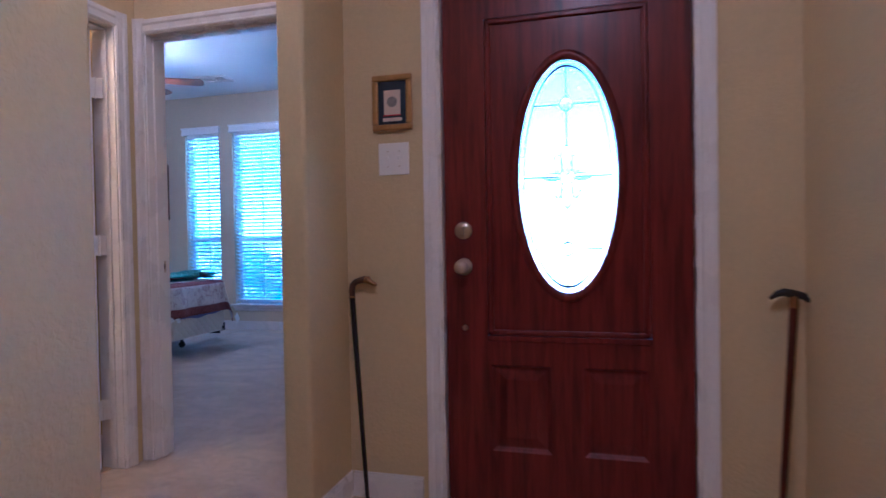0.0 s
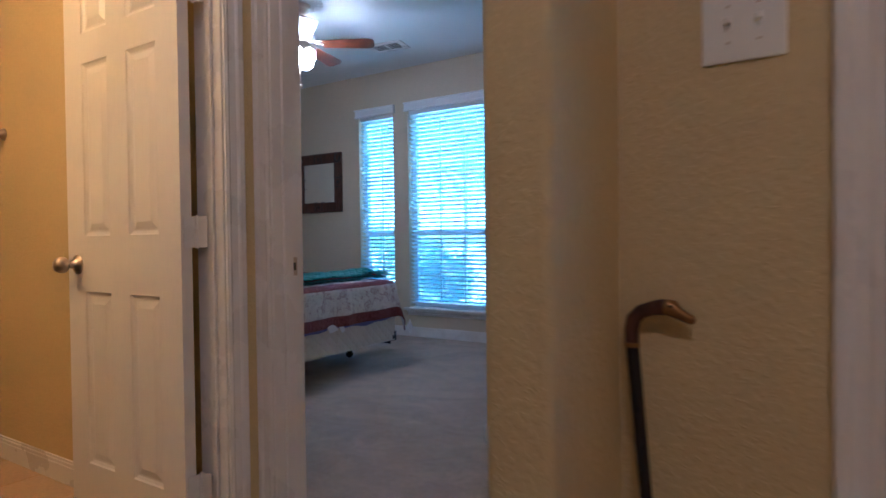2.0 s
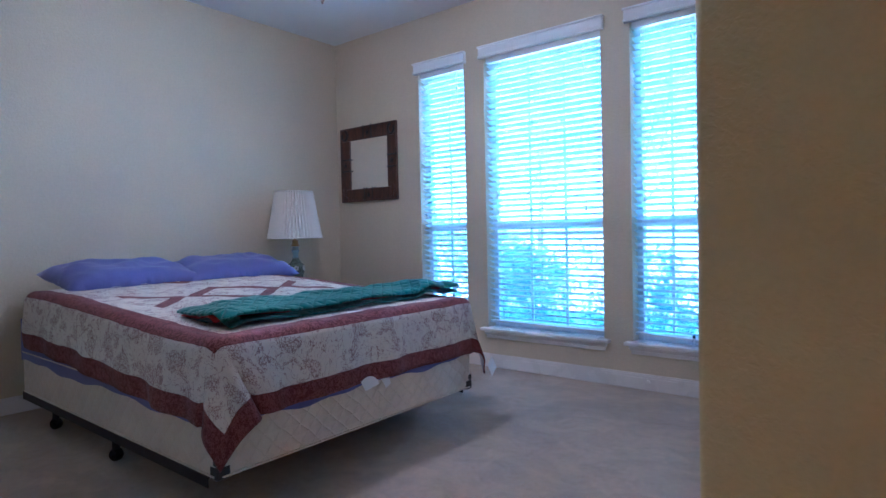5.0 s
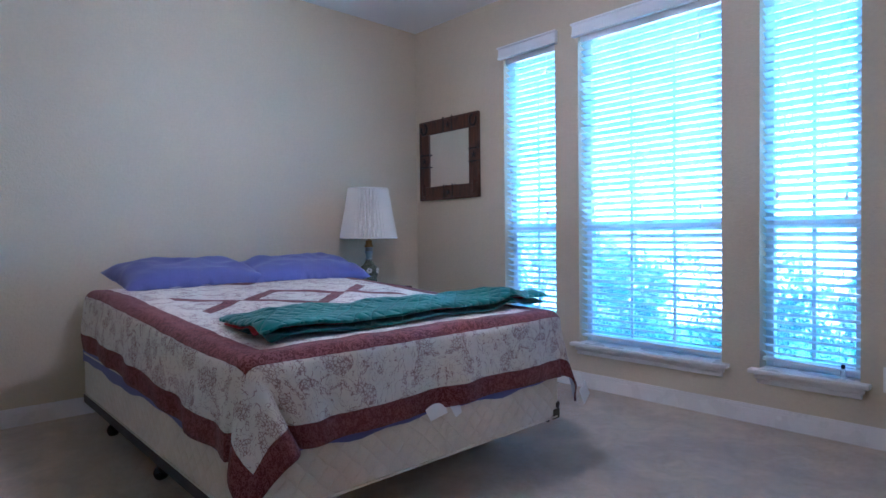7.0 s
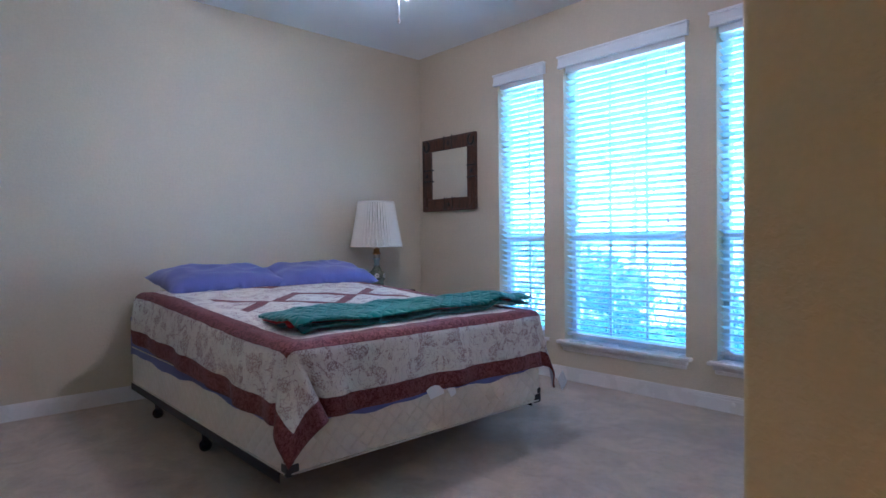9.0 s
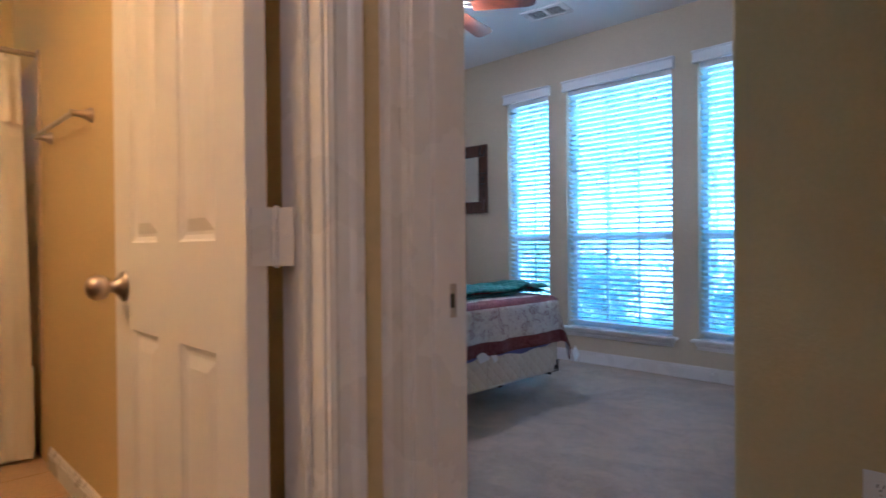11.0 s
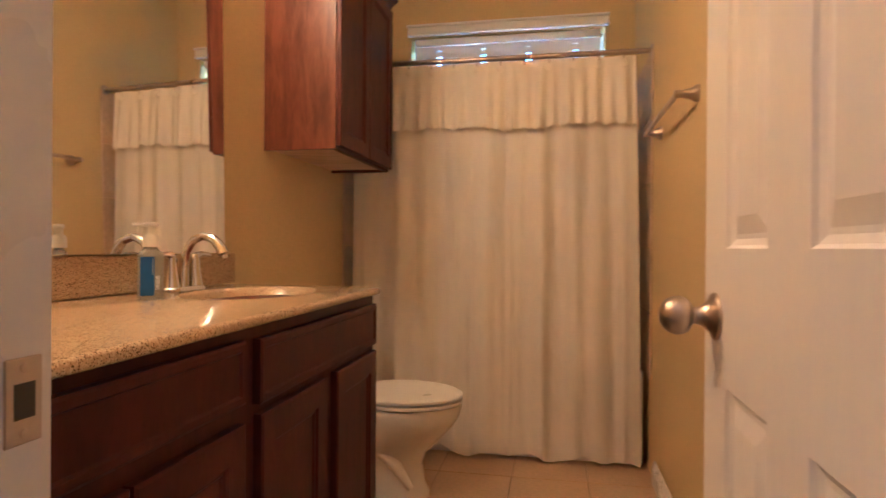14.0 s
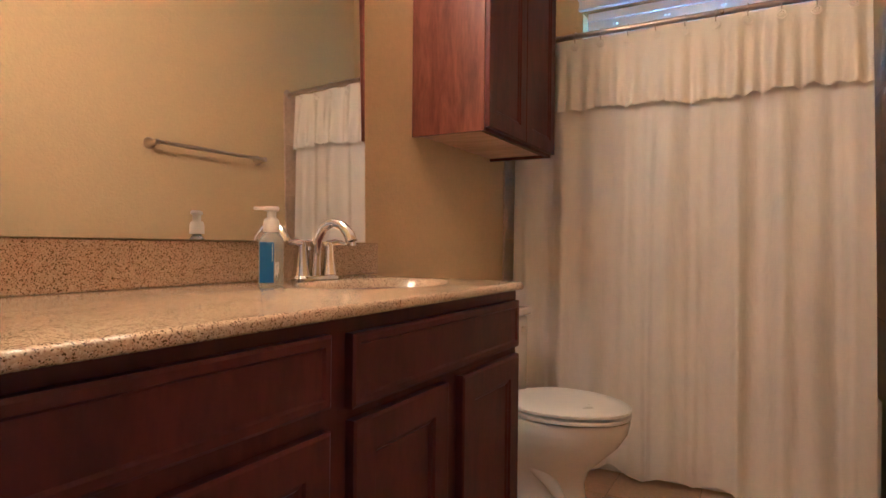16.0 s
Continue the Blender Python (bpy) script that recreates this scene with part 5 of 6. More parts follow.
def ceiling_fan(at):
    f = thing("ceiling_fan", at, "five-blade ceiling fan with dark wooden blades and lit glass shades", "ceiling fan")
    part("medallion", lathe(new_bm(), ((0, 0), (0.16, 0), (0.165, -0.006), (0.14, -0.012), (0.12, -0.010), (0.09, -0.018), (0, -0.018)), 36), TRIM, f, "white plaster ceiling ring", 40)
    part("canopy", lathe(new_bm(), ((0, -0.0185), (0.07, -0.0185), (0.068, -0.05), (0.03, -0.085), (0.012, -0.09), (0, -0.09)), 24), NICKEL, f, "", 40)
    part("downrod", lathe(new_bm(), ((0, -0.088), (0.012, -0.088), (0.012, -0.16), (0, -0.16)), 12), NICKEL, f, "", 40)
    part("motor", lathe(new_bm(), ((0, -0.155), (0.06, -0.158), (0.095, -0.18), (0.10, -0.25), (0.085, -0.28), (0.06, -0.295), (0, -0.295)), 30), TRIM, f, "white motor housing", 40)
    part("light_hub", lathe(new_bm(), ((0, -0.295), (0.055, -0.296), (0.06, -0.33), (0.045, -0.365), (0.015, -0.38), (0, -0.382)), 24), NICKEL, f, "", 40)
    for k in range(5):
        a = radians(32 + 72 * k)
        rot = Matrix.Rotation(a, 4, "Z")
        br = new_bm()
        for y in (-0.02, 0.02):
            tube(br, [rot @ Vector((0.085, y, -0.285)), rot @ Vector((0.13, y * 2.0, -0.298)), rot @ Vector((0.18, y * 1.4, -0.300)), rot @ Vector((0.21, y * 0.6, -0.300))], 0.006, 8)
        blade_iron = part("blade_bracket", br, NICKEL, f, "scrolled metal bracket", 50)
        bm = new_bm()
        tilt = Matrix.Rotation(radians(-12), 4, "X")
        outline = [(0.16, -0.050), (0.50, -0.066), (0.535, -0.055), (0.55, -0.03), (0.55, 0.03), (0.535, 0.055), (0.50, 0.066), (0.16, 0.050)]
        rings(bm, [[rot @ (tilt @ Vector((x, y, z))) + Vector((0, 0, -0.308)) for x, y in outline] for z in (-0.003, 0.003)])
        part("blade", bm, WALNUT, f)
    for k in range(4):
        a = radians(20 + 90 * k)
        t = pose(0.085 * math.cos(a), 0.085 * math.sin(a), -0.355, 0, 28, math.degrees(a)) @ pose(0, 0, 0, 180, 0, 0)
        arm = part("lamp_arm", tube(new_bm(), ((0.03 * math.cos(a), 0.03 * math.sin(a), -0.34), (0.07 * math.cos(a), 0.07 * math.sin(a), -0.335), (0.09 * math.cos(a), 0.09 * math.sin(a), -0.355)), 0.009, 8), NICKEL, f, "", 50)
        part("glass_shade", lathe(new_bm(), ((0, 0.0), (0.022, 0.002), (0.030, 0.02), (0.046, 0.045), (0.050, 0.07), (0.046, 0.09), (0.058, 0.115), (0.055, 0.116), (0.040, 0.085), (0, 0.08)), 24, (0, 0, 0), t), BULB, f, "lit white glass shade", 60)
    for dx, dy, zz in ((0.02, -0.03, -0.62), (-0.03, 0.01, -0.60)):
        c = part("pull_chain", tube(new_bm(), ((dx, dy, -0.37), (dx, dy, zz)), 0.0016, 6), NICKEL, f)
        part("pull_bob", lathe(new_bm(), ((0, -0.03), (0.006, -0.025), (0.008, -0.012), (0.003, 0), (0, 0)), 10, (dx, dy, zz)), NICKEL, c, "", 40)


ceiling_fan((-3.44, 4.55, H))


def ceiling_vent(at, turn):
    v = thing("ceiling_vent", at, "white ceiling air vent with louvres", "air vent", turn=turn)
    fr = new_bm()
    for a, b, c, d in ((-0.18, 0.18, -0.11, -0.075), (-0.18, 0.18, 0.075, 0.11), (-0.18, -0.13, -0.075, 0.075), (0.13, 0.18, -0.075, 0.075), (-0.012, 0.012, -0.075, 0.075)):
        box(fr, a, b, c, d, -0.012, -0.0005, 0.003)
    part("frame", fr, TRIM, v)
    # dark sheet painted as the shade behind the louvres; no duct is modelled
    part("duct_shade", boxed(-0.13, 0.13, -0.075, 0.075, -0.002, -0.0008), HOLE_SHADE, v)
    for k in range(9):
        for x0, x1 in ((-0.13, -0.012), (0.012, 0.13)):
            o = part("slat", boxed(x0, x1, -0.005, 0.005, -0.0006, 0.0006), TRIM, v)
            o.matrix_basis = pose(0, -0.066 + k * 0.0165, -0.0065, 35, 0, 0)


ceiling_vent((-3.49, 5.70, H), 8)

# ---- foyer ----
pf = thing("framed_picture", (-0.269, 2.41, 1.468), "small gilt framed medal on a navy mat", "picture")
for a, b, c, d in ((-0.082, 0.082, 0, 0.024), (-0.082, 0.082, 0.194, 0.218), (-0.082, -0.058, 0.024, 0.194), (0.058, 0.082, 0.024, 0.194)):
    fb = new_bm()
    box(fb, a, b, -0.022, -0.001, c, d, 0.006, 3)
    part("frame_side", fb, GOLD, pf)
part("mat_board", boxed(-0.06, 0.06, -0.010, -0.005, 0.02, 0.198), NAVY, pf)
part("card", boxed(-0.034, 0.034, -0.013, -0.0105, 0.062, 0.158, 0.001), CREAM, pf, "cream card with a red edge")
part("card_edge", boxed(-0.036, 0.036, -0.0128, -0.0106, 0.058, 0.0618), RED_LINING, pf)
part("medal", lathe(new_bm(), ((0, 0), (0.021, 0), (0.020, 0.003), (0.012, 0.004), (0, 0.003)), 20, (0, -0.013, 0.112), pose(0, 0, 0, 90, 0, 0)), GREY, pf, "round grey medal", 40)
part("caption_plate", boxed(-0.04, 0.04, -0.0125, -0.0105, 0.036, 0.050, 0.001), CREAM, pf)


def duck_cane():
    c = thing("walking_cane", (-0.358, 2.29, 0.0), "black walking cane with a carved duck-head handle, leaning on the wall", "walking cane")
    top = Vector((-0.088, 0.088, 0.812))
    part("shaft", tube(new_bm(), ((0, 0, 0.02), top * 0.5 + Vector((0, 0, 0.01)), top), [0.0075, 0.010, 0.0115], 14), BLACK, c, "", 50)
    part("rubber_tip", lathe(new_bm(), ((0, 0), (0.012, 0), (0.011, 0.025), (0, 0.026)), 14), IRON, c, "", 40)
    pts = [top + Vector(v) for v in ((0, 0, 0), (-0.001, 0, 0.027), (0.003, 0, 0.046), (0.016, 0, 0.060), (0.036, 0, 0.067), (0.056, 0, 0.070), (0.069, 0, 0.068), (0.078, 0, 0.060), (0.090, 0, 0.054), (0.101, 0, 0.049), (0.105, 0, 0.047))]
    part("neck_handle", tube(new_bm(), pts[:6], [0.0115, 0.0125, 0.013, 0.0125, 0.0125, 0.0145], 14), RUSTIC, c, "carved brown wooden neck", 60)
    part("duck_head", tube(new_bm(), pts[5:], [0.0146, 0.0150, 0.0105, 0.0090, 0.0080, 0.0035], 14), BRASS, c, "worn brass duck head with a beak", 60)
    for sy in (-1, 1):
        part("eye", lathe(new_bm(), ((0, 0), (0.003, 0), (0.002, 0.0015), (0, 0.002)), 10, top + Vector((0.067, sy * 0.0142, 0.073)), pose(0, 0, 0, -90 * sy, 0, 0)), BLACK, c, "", 40)
    part("collar", lathe(new_bm(), ((0, -0.004), (0.0135, -0.004), (0.0135, 0.004), (0, 0.004)), 14, top), BRASS, c, "", 40)


duck_cane()


def crook_cane():
    c = thing("walking_cane", (1.05, 2.26, 0.0), "reddish brown walking cane with a dark curved handle", "walking cane")
    top = Vector((0.076, 0.108, 0.80))
    part("shaft", tube(new_bm(), ((0, 0, 0.02), top * 0.5, top), [0.008, 0.011, 0.0125], 14), CHERRY, c, "", 50)
    part("rubber_tip", lathe(new_bm(), ((0, 0), (0.012, 0), (0.011, 0.025), (0, 0.026)), 14), IRON, c, "", 40)
    pts = [top + Vector(v) for v in ((0.045, 0, 0.012), (0.030, 0, 0.030), (0.0, 0, 0.036), (-0.030, 0, 0.042), (-0.050, 0, 0.036), (-0.072, 0, 0.020))]
    part("handle", tube(new_bm(), pts, [0.007, 0.012, 0.015, 0.014, 0.011, 0.006], 12), BLACK, c, "dark curved handle", 60)
    part("collar", lathe(new_bm(), ((0, -0.01), (0.014, -0.01), (0.014, 0.03), (0, 0.03)), 14, top), BRASS, c, "", 40)


crook_cane()


# Assumed fill lights, never in view, added to brighten foyer walls and hall trim.
def fill_ceiling_light(at, size, where):
    c = thing("fill_ceiling_light", at, f"round flush ceiling light of the {where}, switched on", "ceiling light", "flush ceiling lights")
    part("rim", lathe(new_bm(), [(r * size, z) for r, z in ((0, -0.001), (0.17, -0.001), (0.17, -0.03), (0.155, -0.035), (0, -0.035))], 30), NICKEL, c, "", 40)
    part("dome", lathe(new_bm(), [(r * size, z) for r, z in ((0.0, -0.0355), (0.15, -0.0355), (0.135, -0.07), (0.09, -0.10), (0.0, -0.115))], 30), FILL_BULB, c, "lit frosted dome", 50)


fill_ceiling_light((0.40, 0.45, H), 1.0, "foyer")
fill_ceiling_light((-1.10, 1.75, H), 0.43, "little hall")

# ---- bathroom ----
VX0, VX1, VYF = -3.115, -1.745, 1.565


def vanity():
    v = thing("vanity_cabinet", (0, 0, 0), "dark cherry bathroom vanity with recessed panel doors", "vanity cabinet")
    body = new_bm()
    box(body, VX0, VX1, 1.045, VYF, 0.10, 0.884)
    box(body, VX0 + 0.01, VX1, 1.045, VYF - 0.06, 0.0, 0.10)
    part("body", body, CHERRY, v)
    door_steps = ((0.004, 0.0), (0.055, 0.0), (0.058, 0.005), (0.064, 0.006), (0.068, 0.010), (0.080, 0.010))
    front_steps = ((0.003, 0.0), (0.014, 0.0), (0.018, 0.004), (0.024, 0.004))

    def front(nm, x0, x1, z0, z1, frame):
        bm = new_bm()
        y = VYF + 0.0195
        loops = [[(x0 + i, y0, z0 + i), (x1 - i, y0, z0 + i), (x1 - i, y0, z1 - i), (x0 + i, y0, z1 - i)] for i, y0 in ([(0, VYF + 0.0005), (0, y - 0.003)] + [(i + 0.002, y - d) for i, d in frame])]
        rings(bm, loops)
        return part(nm, bm, CHERRY, v)

    front("drawer_front", -2.336, -1.775, 0.750, 0.862, front_steps)
    front("drawer_front", -3.096, -2.388, 0.736, 0.857, front_steps)
    for x0, x1 in ((-2.336, -2.058), (-2.051, -1.775), (-2.710, -2.392), (-3.098, -2.774)):
        front("door", x0, x1, 0.125, 0.716, door_steps)


vanity()


def countertop():
    c = thing("countertop", (0, 0, 0), "polished speckled tan stone vanity top with a sunk basin", "countertop")
    x0, x1, y0, y1, zt = -3.128, -1.742, 1.042, 1.598, 0.906
    cx, cy, ra, rb = -2.80, 1.335, 0.215, 0.150
    n = 64
    bm = new_bm()

    def rect(ins, z):
        out = []
        for i in range(n):
            a = 2 * math.pi * (i + 0.5) / n
            c_, s_ = math.cos(a), math.sin(a)
            hx0, hx1, hy0, hy1 = cx - x0 - ins, x1 - cx, cy - y0, y1 - cy - ins
            k = min((hx1 if c_ > 0 else hx0) / max(abs(c_), 1e-6), (hy1 if s_ > 0 else hy0) / max(abs(s_), 1e-6))
            out.append((cx + k * c_, cy + k * s_, z))
        return out

    def ov(f, z):
        return [(cx + ra * f * math.cos(2 * math.pi * (i + 0.5) / n), cy + rb * f * math.sin(2 * math.pi * (i + 0.5) / n), z) for i in range(n)]

    rings(bm, [rect(0.014, 0.885), rect(0.006, 0.8855), rect(0.002, 0.888), rect(0.0003, 0.891), rect(0.0, 0.8945), rect(0.0006, 0.898), rect(0.0022, 0.9012), rect(0.005, 0.9038), rect(0.0085, 0.9055), rect(0.012, zt), ov(1.12, zt), ov(1.08, zt + 0.002), ov(1.04, zt + 0.0015), ov(0.98, zt - 0.008), ov(0.90, zt - 0.035), ov(0.75, zt - 0.085), ov(0.5, zt - 0.12), ov(0.15, zt - 0.13)], False, True)
    part("top_with_basin", bm, GRANITE, c, "", 50)
    bs = new_bm()
    box(bs, -3.190, -1.742, 1.041, 1.060, 0.9065, 1.005, 0.004, 2)
    part("backsplash", bs, GRANITE, c)
    part("drain", lathe(new_bm(), ((0, 0.0), (0.022, 0.0), (0.02, 0.004), (0, 0.002)), 18, (cx, cy, zt - 0.129)), CHROME, c, "", 40)


countertop()
vm = thing("vanity_mirror", (0, 0, 0), "large frameless mirror over the vanity", "mirror")
vm.matrix_basis = pose(-2.436, 1.0625, 1.0065, 0.9, 0, -0.85)
part("mirror_glass", boxed(-0.660, 0.684, 0.0, 0.005, 0.0, 1.006), MIRROR, vm)


def faucet(at):
    f = thing("faucet", at, "chrome two-handle basin faucet with an arched spout", "faucet")
    base = new_bm()
    pts = [(-0.052 + 0.030 * math.cos(radians(a)), 0.030 * math.sin(radians(a))) for a in range(90, 271, 15)] + [(0.052 + 0.030 * math.cos(radians(a)), 0.030 * math.sin(radians(a))) for a in range(-90, 91, 15)]
    rings(base, [[(x, y, 0.0) for x, y in pts], [(x, y, 0.006) for x, y in pts], [(x * 0.93, y * 0.85, 0.012) for x, y in pts]])
    part("base_plate", base, CHROME, f, "", 40)
    sp = [(0, 0, 0.010), (0, 0.002, 0.06), (0, 0.010, 0.105), (0, 0.030, 0.135), (0, 0.060, 0.148), (0, 0.090, 0.140), (0, 0.112, 0.118), (0, 0.120, 0.100)]
    part("spout", tube(new_bm(), sp, [0.017, 0.0135, 0.012, 0.0115, 0.0115, 0.0125, 0.0145, 0.0155], 16), CHROME, f, "", 60)
    part("aerator", lathe(new_bm(), ((0, 0), (0.010, 0), (0.010, 0.008), (0, 0.008)), 14, (0, 0.121, 0.090)), CHROME, f, "", 40)
    part("lift_rod", lathe(new_bm(), ((0, 0.01), (0.003, 0.01), (0.003, 0.075), (0.007, 0.078), (0.007, 0.085), (0, 0.087)), 10, (0, -0.022, 0)), CHROME, f, "", 40)
    for s in (-1, 1):
        h = part("handle_post", lathe(new_bm(), ((0, 0.008), (0.025, 0.009), (0.021, 0.025), (0.0155, 0.06), (0.014, 0.085), (0.0145, 0.088), (0.010, 0.098), (0, 0.100)), 20, (s * 0.052, 0, 0)), CHROME, f, "", 50)
        part("lever", tube(new_bm(), ((s * 0.052, 0, 0.092), (s * 0.075, 0.004, 0.098), (s * 0.100, 0.008, 0.096), (s * 0.112, 0.010, 0.094)), [0.011, 0.009, 0.0075, 0.005], 10), CHROME, h, "", 50)


faucet((-2.820, 1.120, 0.9070))


def soap_bottle(at):
    b = thing("soap_bottle", at, "foaming soap pump bottle with a blue label", "soap bottle", turn=-44)
    b.scale = (0.92, 0.92, 0.94)
    rr = [(0.034, 0.0), (0.037, 0.004), (0.037, 0.100), (0.033, 0.112), (0.020, 0.122), (0.018, 0.126)]
    sq = lambda r, z, n=28: [(max(-1, min(1, 1.12 * math.cos(2 * math.pi * i / n))) * r, max(-1, min(1, 1.12 * math.sin(2 * math.pi * i / n))) * r * 0.72, z) for i in range(n)]
    part("bottle", rings(new_bm(), [sq(r * 0.78, z) for r, z in rr]), SOAP, b, "clear bottle of blue soap", 50)
    lab = new_bm()
    box(lab, -0.0060, 0.0262, 0.0209, 0.0216, 0.008, 0.102, 0.0003)
    part("label", lab, SOAP_LABEL, b, "blue printed label")
    for x, z0, z1 in ((-0.003, 0.058, 0.098), (-0.010, 0.020, 0.056), (-0.0125, 0.026, 0.056), (-0.015, 0.022, 0.056), (-0.0175, 0.030, 0.056)):
        part("print_bar", boxed(x, x + 0.0011, 0.0217, 0.0220, z0, z1), PAPER, b)
    part("collar", lathe(new_bm(), ((0, 0.1262), (0.0185, 0.1262), (0.0185, 0.150), (0.015, 0.158), (0, 0.159)), 22), PLASTIC, b, "white pump collar", 40)
    part("pump_stem", lathe(new_bm(), ((0, 0.158), (0.011, 0.158), (0.011, 0.176), (0, 0.176)), 16), PLASTIC, b, "", 40)
    hd = new_bm()
    box(hd, -0.018, 0.018, -0.013, 0.013, 0.175, 0.186, 0.004, 2)
    box(hd, 0.012, 0.042, -0.006, 0.006, 0.177, 0.185, 0.003, 2)
    part("pump_head", hd, PLASTIC, b, "white pump head", 40)


soap_bottle((-2.592, 1.195, 0.9065))


def wall_cabinet():
    c = thing("wall_cabinet", (0, 0, 0), "cherry wall cabinet hanging over the toilet", "wall cabinet")
    x0, x1, y0, y1, z0, z1 = -4.095, -3.412, 1.042, 1.325, 1.385, 2.16
    part("side_panel", boxed(x1 - 0.016, x1, y0, y1, z0, z1, 0.001), CHERRY_SIDE, c, "glossy reddish side panel")
    part("side_panel", boxed(x0, x0 + 0.016, y0, y1, z0, z1, 0.001), CHERRY_SIDE, c)
    part("bottom_panel", boxed(x0 + 0.0165, x1 - 0.0165, y0, y1 - 0.02, z0 + 0.012, z0 + 0.026), MAPLE, c, "pale unfinished underside")
    part("top_panel", boxed(x0 + 0.0165, x1 - 0.0165, y0, y1, z1 - 0.016, z1), CHERRY, c)
    part("back_panel", boxed(x0 + 0.0165, x1 - 0.0165, y0, y0 + 0.006, z0 + 0.0262, z1 - 0.017), MAPLE, c)
    fr = new_bm()
    for a, b, p, q in ((x0 + 0.0165, x0 + 0.045, z0 + 0.001, z1 - 0.0165), (x1 - 0.045, x1 - 0.0165, z0 + 0.001, z1 - 0.0165), (x0 + 0.045, x1 - 0.045, z0 + 0.001, z0 + 0.040), (x0 + 0.045, x1 - 0.045, z1 - 0.05, z1 - 0.0165)):
        box(fr, a, b, y1 - 0.0195, y1 - 0.0005, p, q)
    part("face_frame", fr, CHERRY, c)
    mid = (x0 + x1) / 2
    for a, b in ((x0 + 0.004, mid - 0.0015), (mid + 0.0015, x1 - 0.004)):
        bm = new_bm()
        p, q = z0 + 0.012, z1 - 0.012
        rings(bm, [[(a + i, yy, p + i), (b - i, yy, p + i), (b - i, yy, q - i), (a + i, yy, q - i)] for i, yy in ((0, y1 + 0.0005), (0, y1 + 0.016), (0.003, y1 + 0.019), (0.055, y1 + 0.019), (0.058, y1 + 0.014), (0.064, y1 + 0.013), (0.068, y1 + 0.009), (0.08, y1 + 0.009))])
        part("door", bm, CHERRY, c)
    cr = new_bm()
    rings(cr, [[(x0 - o, y0, z1 + h), (x1 + o, y0, z1 + h), (x1 + o, y1 + o, z1 + h), (x0 - o, y1 + o, z1 + h)] for o, h in ((0.0, 0.0005), (0.006, 0.002), (0.010, 0.015), (0.030, 0.045), (0.034, 0.050), (0.034, 0.062))])
    part("crown", cr, CHERRY, c, "crown moulding")


wall_cabinet()


def toilet():
    t = thing("toilet", (-3.755, 1.05, 0.0), "white porcelain toilet with its lid closed", "toilet")
    n = 40

    def egg(z, yb, yf, w):
        yc, out = yb + (yf - yb) * 0.42, []
        for i in range(n):
            a = 2 * math.pi * i / n
            s = math.sin(a)
            out.append((w * math.cos(a), yc + ((yf - yc) if s > 0 else (yc - yb)) * s, z))
        return out

    part("bowl", rings(new_bm(), [egg(0.0, 0.16, 0.56, 0.115), egg(0.02, 0.16, 0.56, 0.112), egg(0.06, 0.18, 0.54, 0.098), egg(0.14, 0.19, 0.53, 0.098), egg(0.19, 0.19, 0.55, 0.115), egg(0.24, 0.19, 0.60, 0.145), egg(0.29, 0.19, 0.650, 0.168), egg(0.34, 0.19, 0.682, 0.181), egg(0.375, 0.19, 0.690, 0.184), egg(0.388, 0.19, 0.688, 0.182)]), PORCELAIN, t, "", 60)
    part("seat", rings(new_bm(), [egg(0.3920, 0.245, 0.688, 0.181), egg(0.395, 0.243, 0.694, 0.187), egg(0.406, 0.243, 0.694, 0.187), egg(0.4095, 0.249, 0.684, 0.178)]), PLASTIC, t, "white toilet seat", 60)
    part("lid", rings(new_bm(), [egg(0.4150, 0.249, 0.684, 0.178), egg(0.4175, 0.242, 0.695, 0.188), egg(0.427, 0.242, 0.696, 0.189), egg(0.4365, 0.252, 0.678, 0.174), egg(0.4395, 0.28, 0.62, 0.13), egg(0.4405, 0.33, 0.52, 0.06)]), PLASTIC, t, "closed white lid", 60)
    part("tank", boxed(-0.225, 0.215, 0.012, 0.226, 0.389, 0.715, 0.022, 3), PORCELAIN, t, "", 40)
    part("tank_lid", boxed(-0.237, 0.225, 0.008, 0.237, 0.7155, 0.748, 0.010, 3), PORCELAIN, t, "", 40)
    part("trapway", tube(new_bm(), ((-0.085, 0.20, 0.10), (-0.10, 0.28, 0.20), (-0.10, 0.36, 0.22), (-0.09, 0.44, 0.15), (-0.085, 0.50, 0.06)), [0.02, 0.024, 0.026, 0.024, 0.014], 14), PORCELAIN, t, "", 60)
    part("trapway", tube(new_bm(), ((0.085, 0.20, 0.10), (0.10, 0.28, 0.20), (0.10, 0.36, 0.22), (0.09, 0.44, 0.15), (0.085, 0.50, 0.06)), [0.02, 0.024, 0.026, 0.024, 0.014], 14), PORCELAIN, t, "", 60)
    for x in (-0.07, 0.07):
        part("lid_hinge", boxed(x - 0.02, x + 0.02, 0.238, 0.262, 0.3885, 0.428, 0.006, 2), PLASTIC, t)
    part("flush_lever", lathe(new_bm(), ((0, 0), (0.012, 0), (0.012, 0.008), (0, 0.010)), 14, (-0.15, 0.226, 0.66), pose(0, 0, 0, -90, 0, 0)), CHROME, t, "", 40)


toilet()


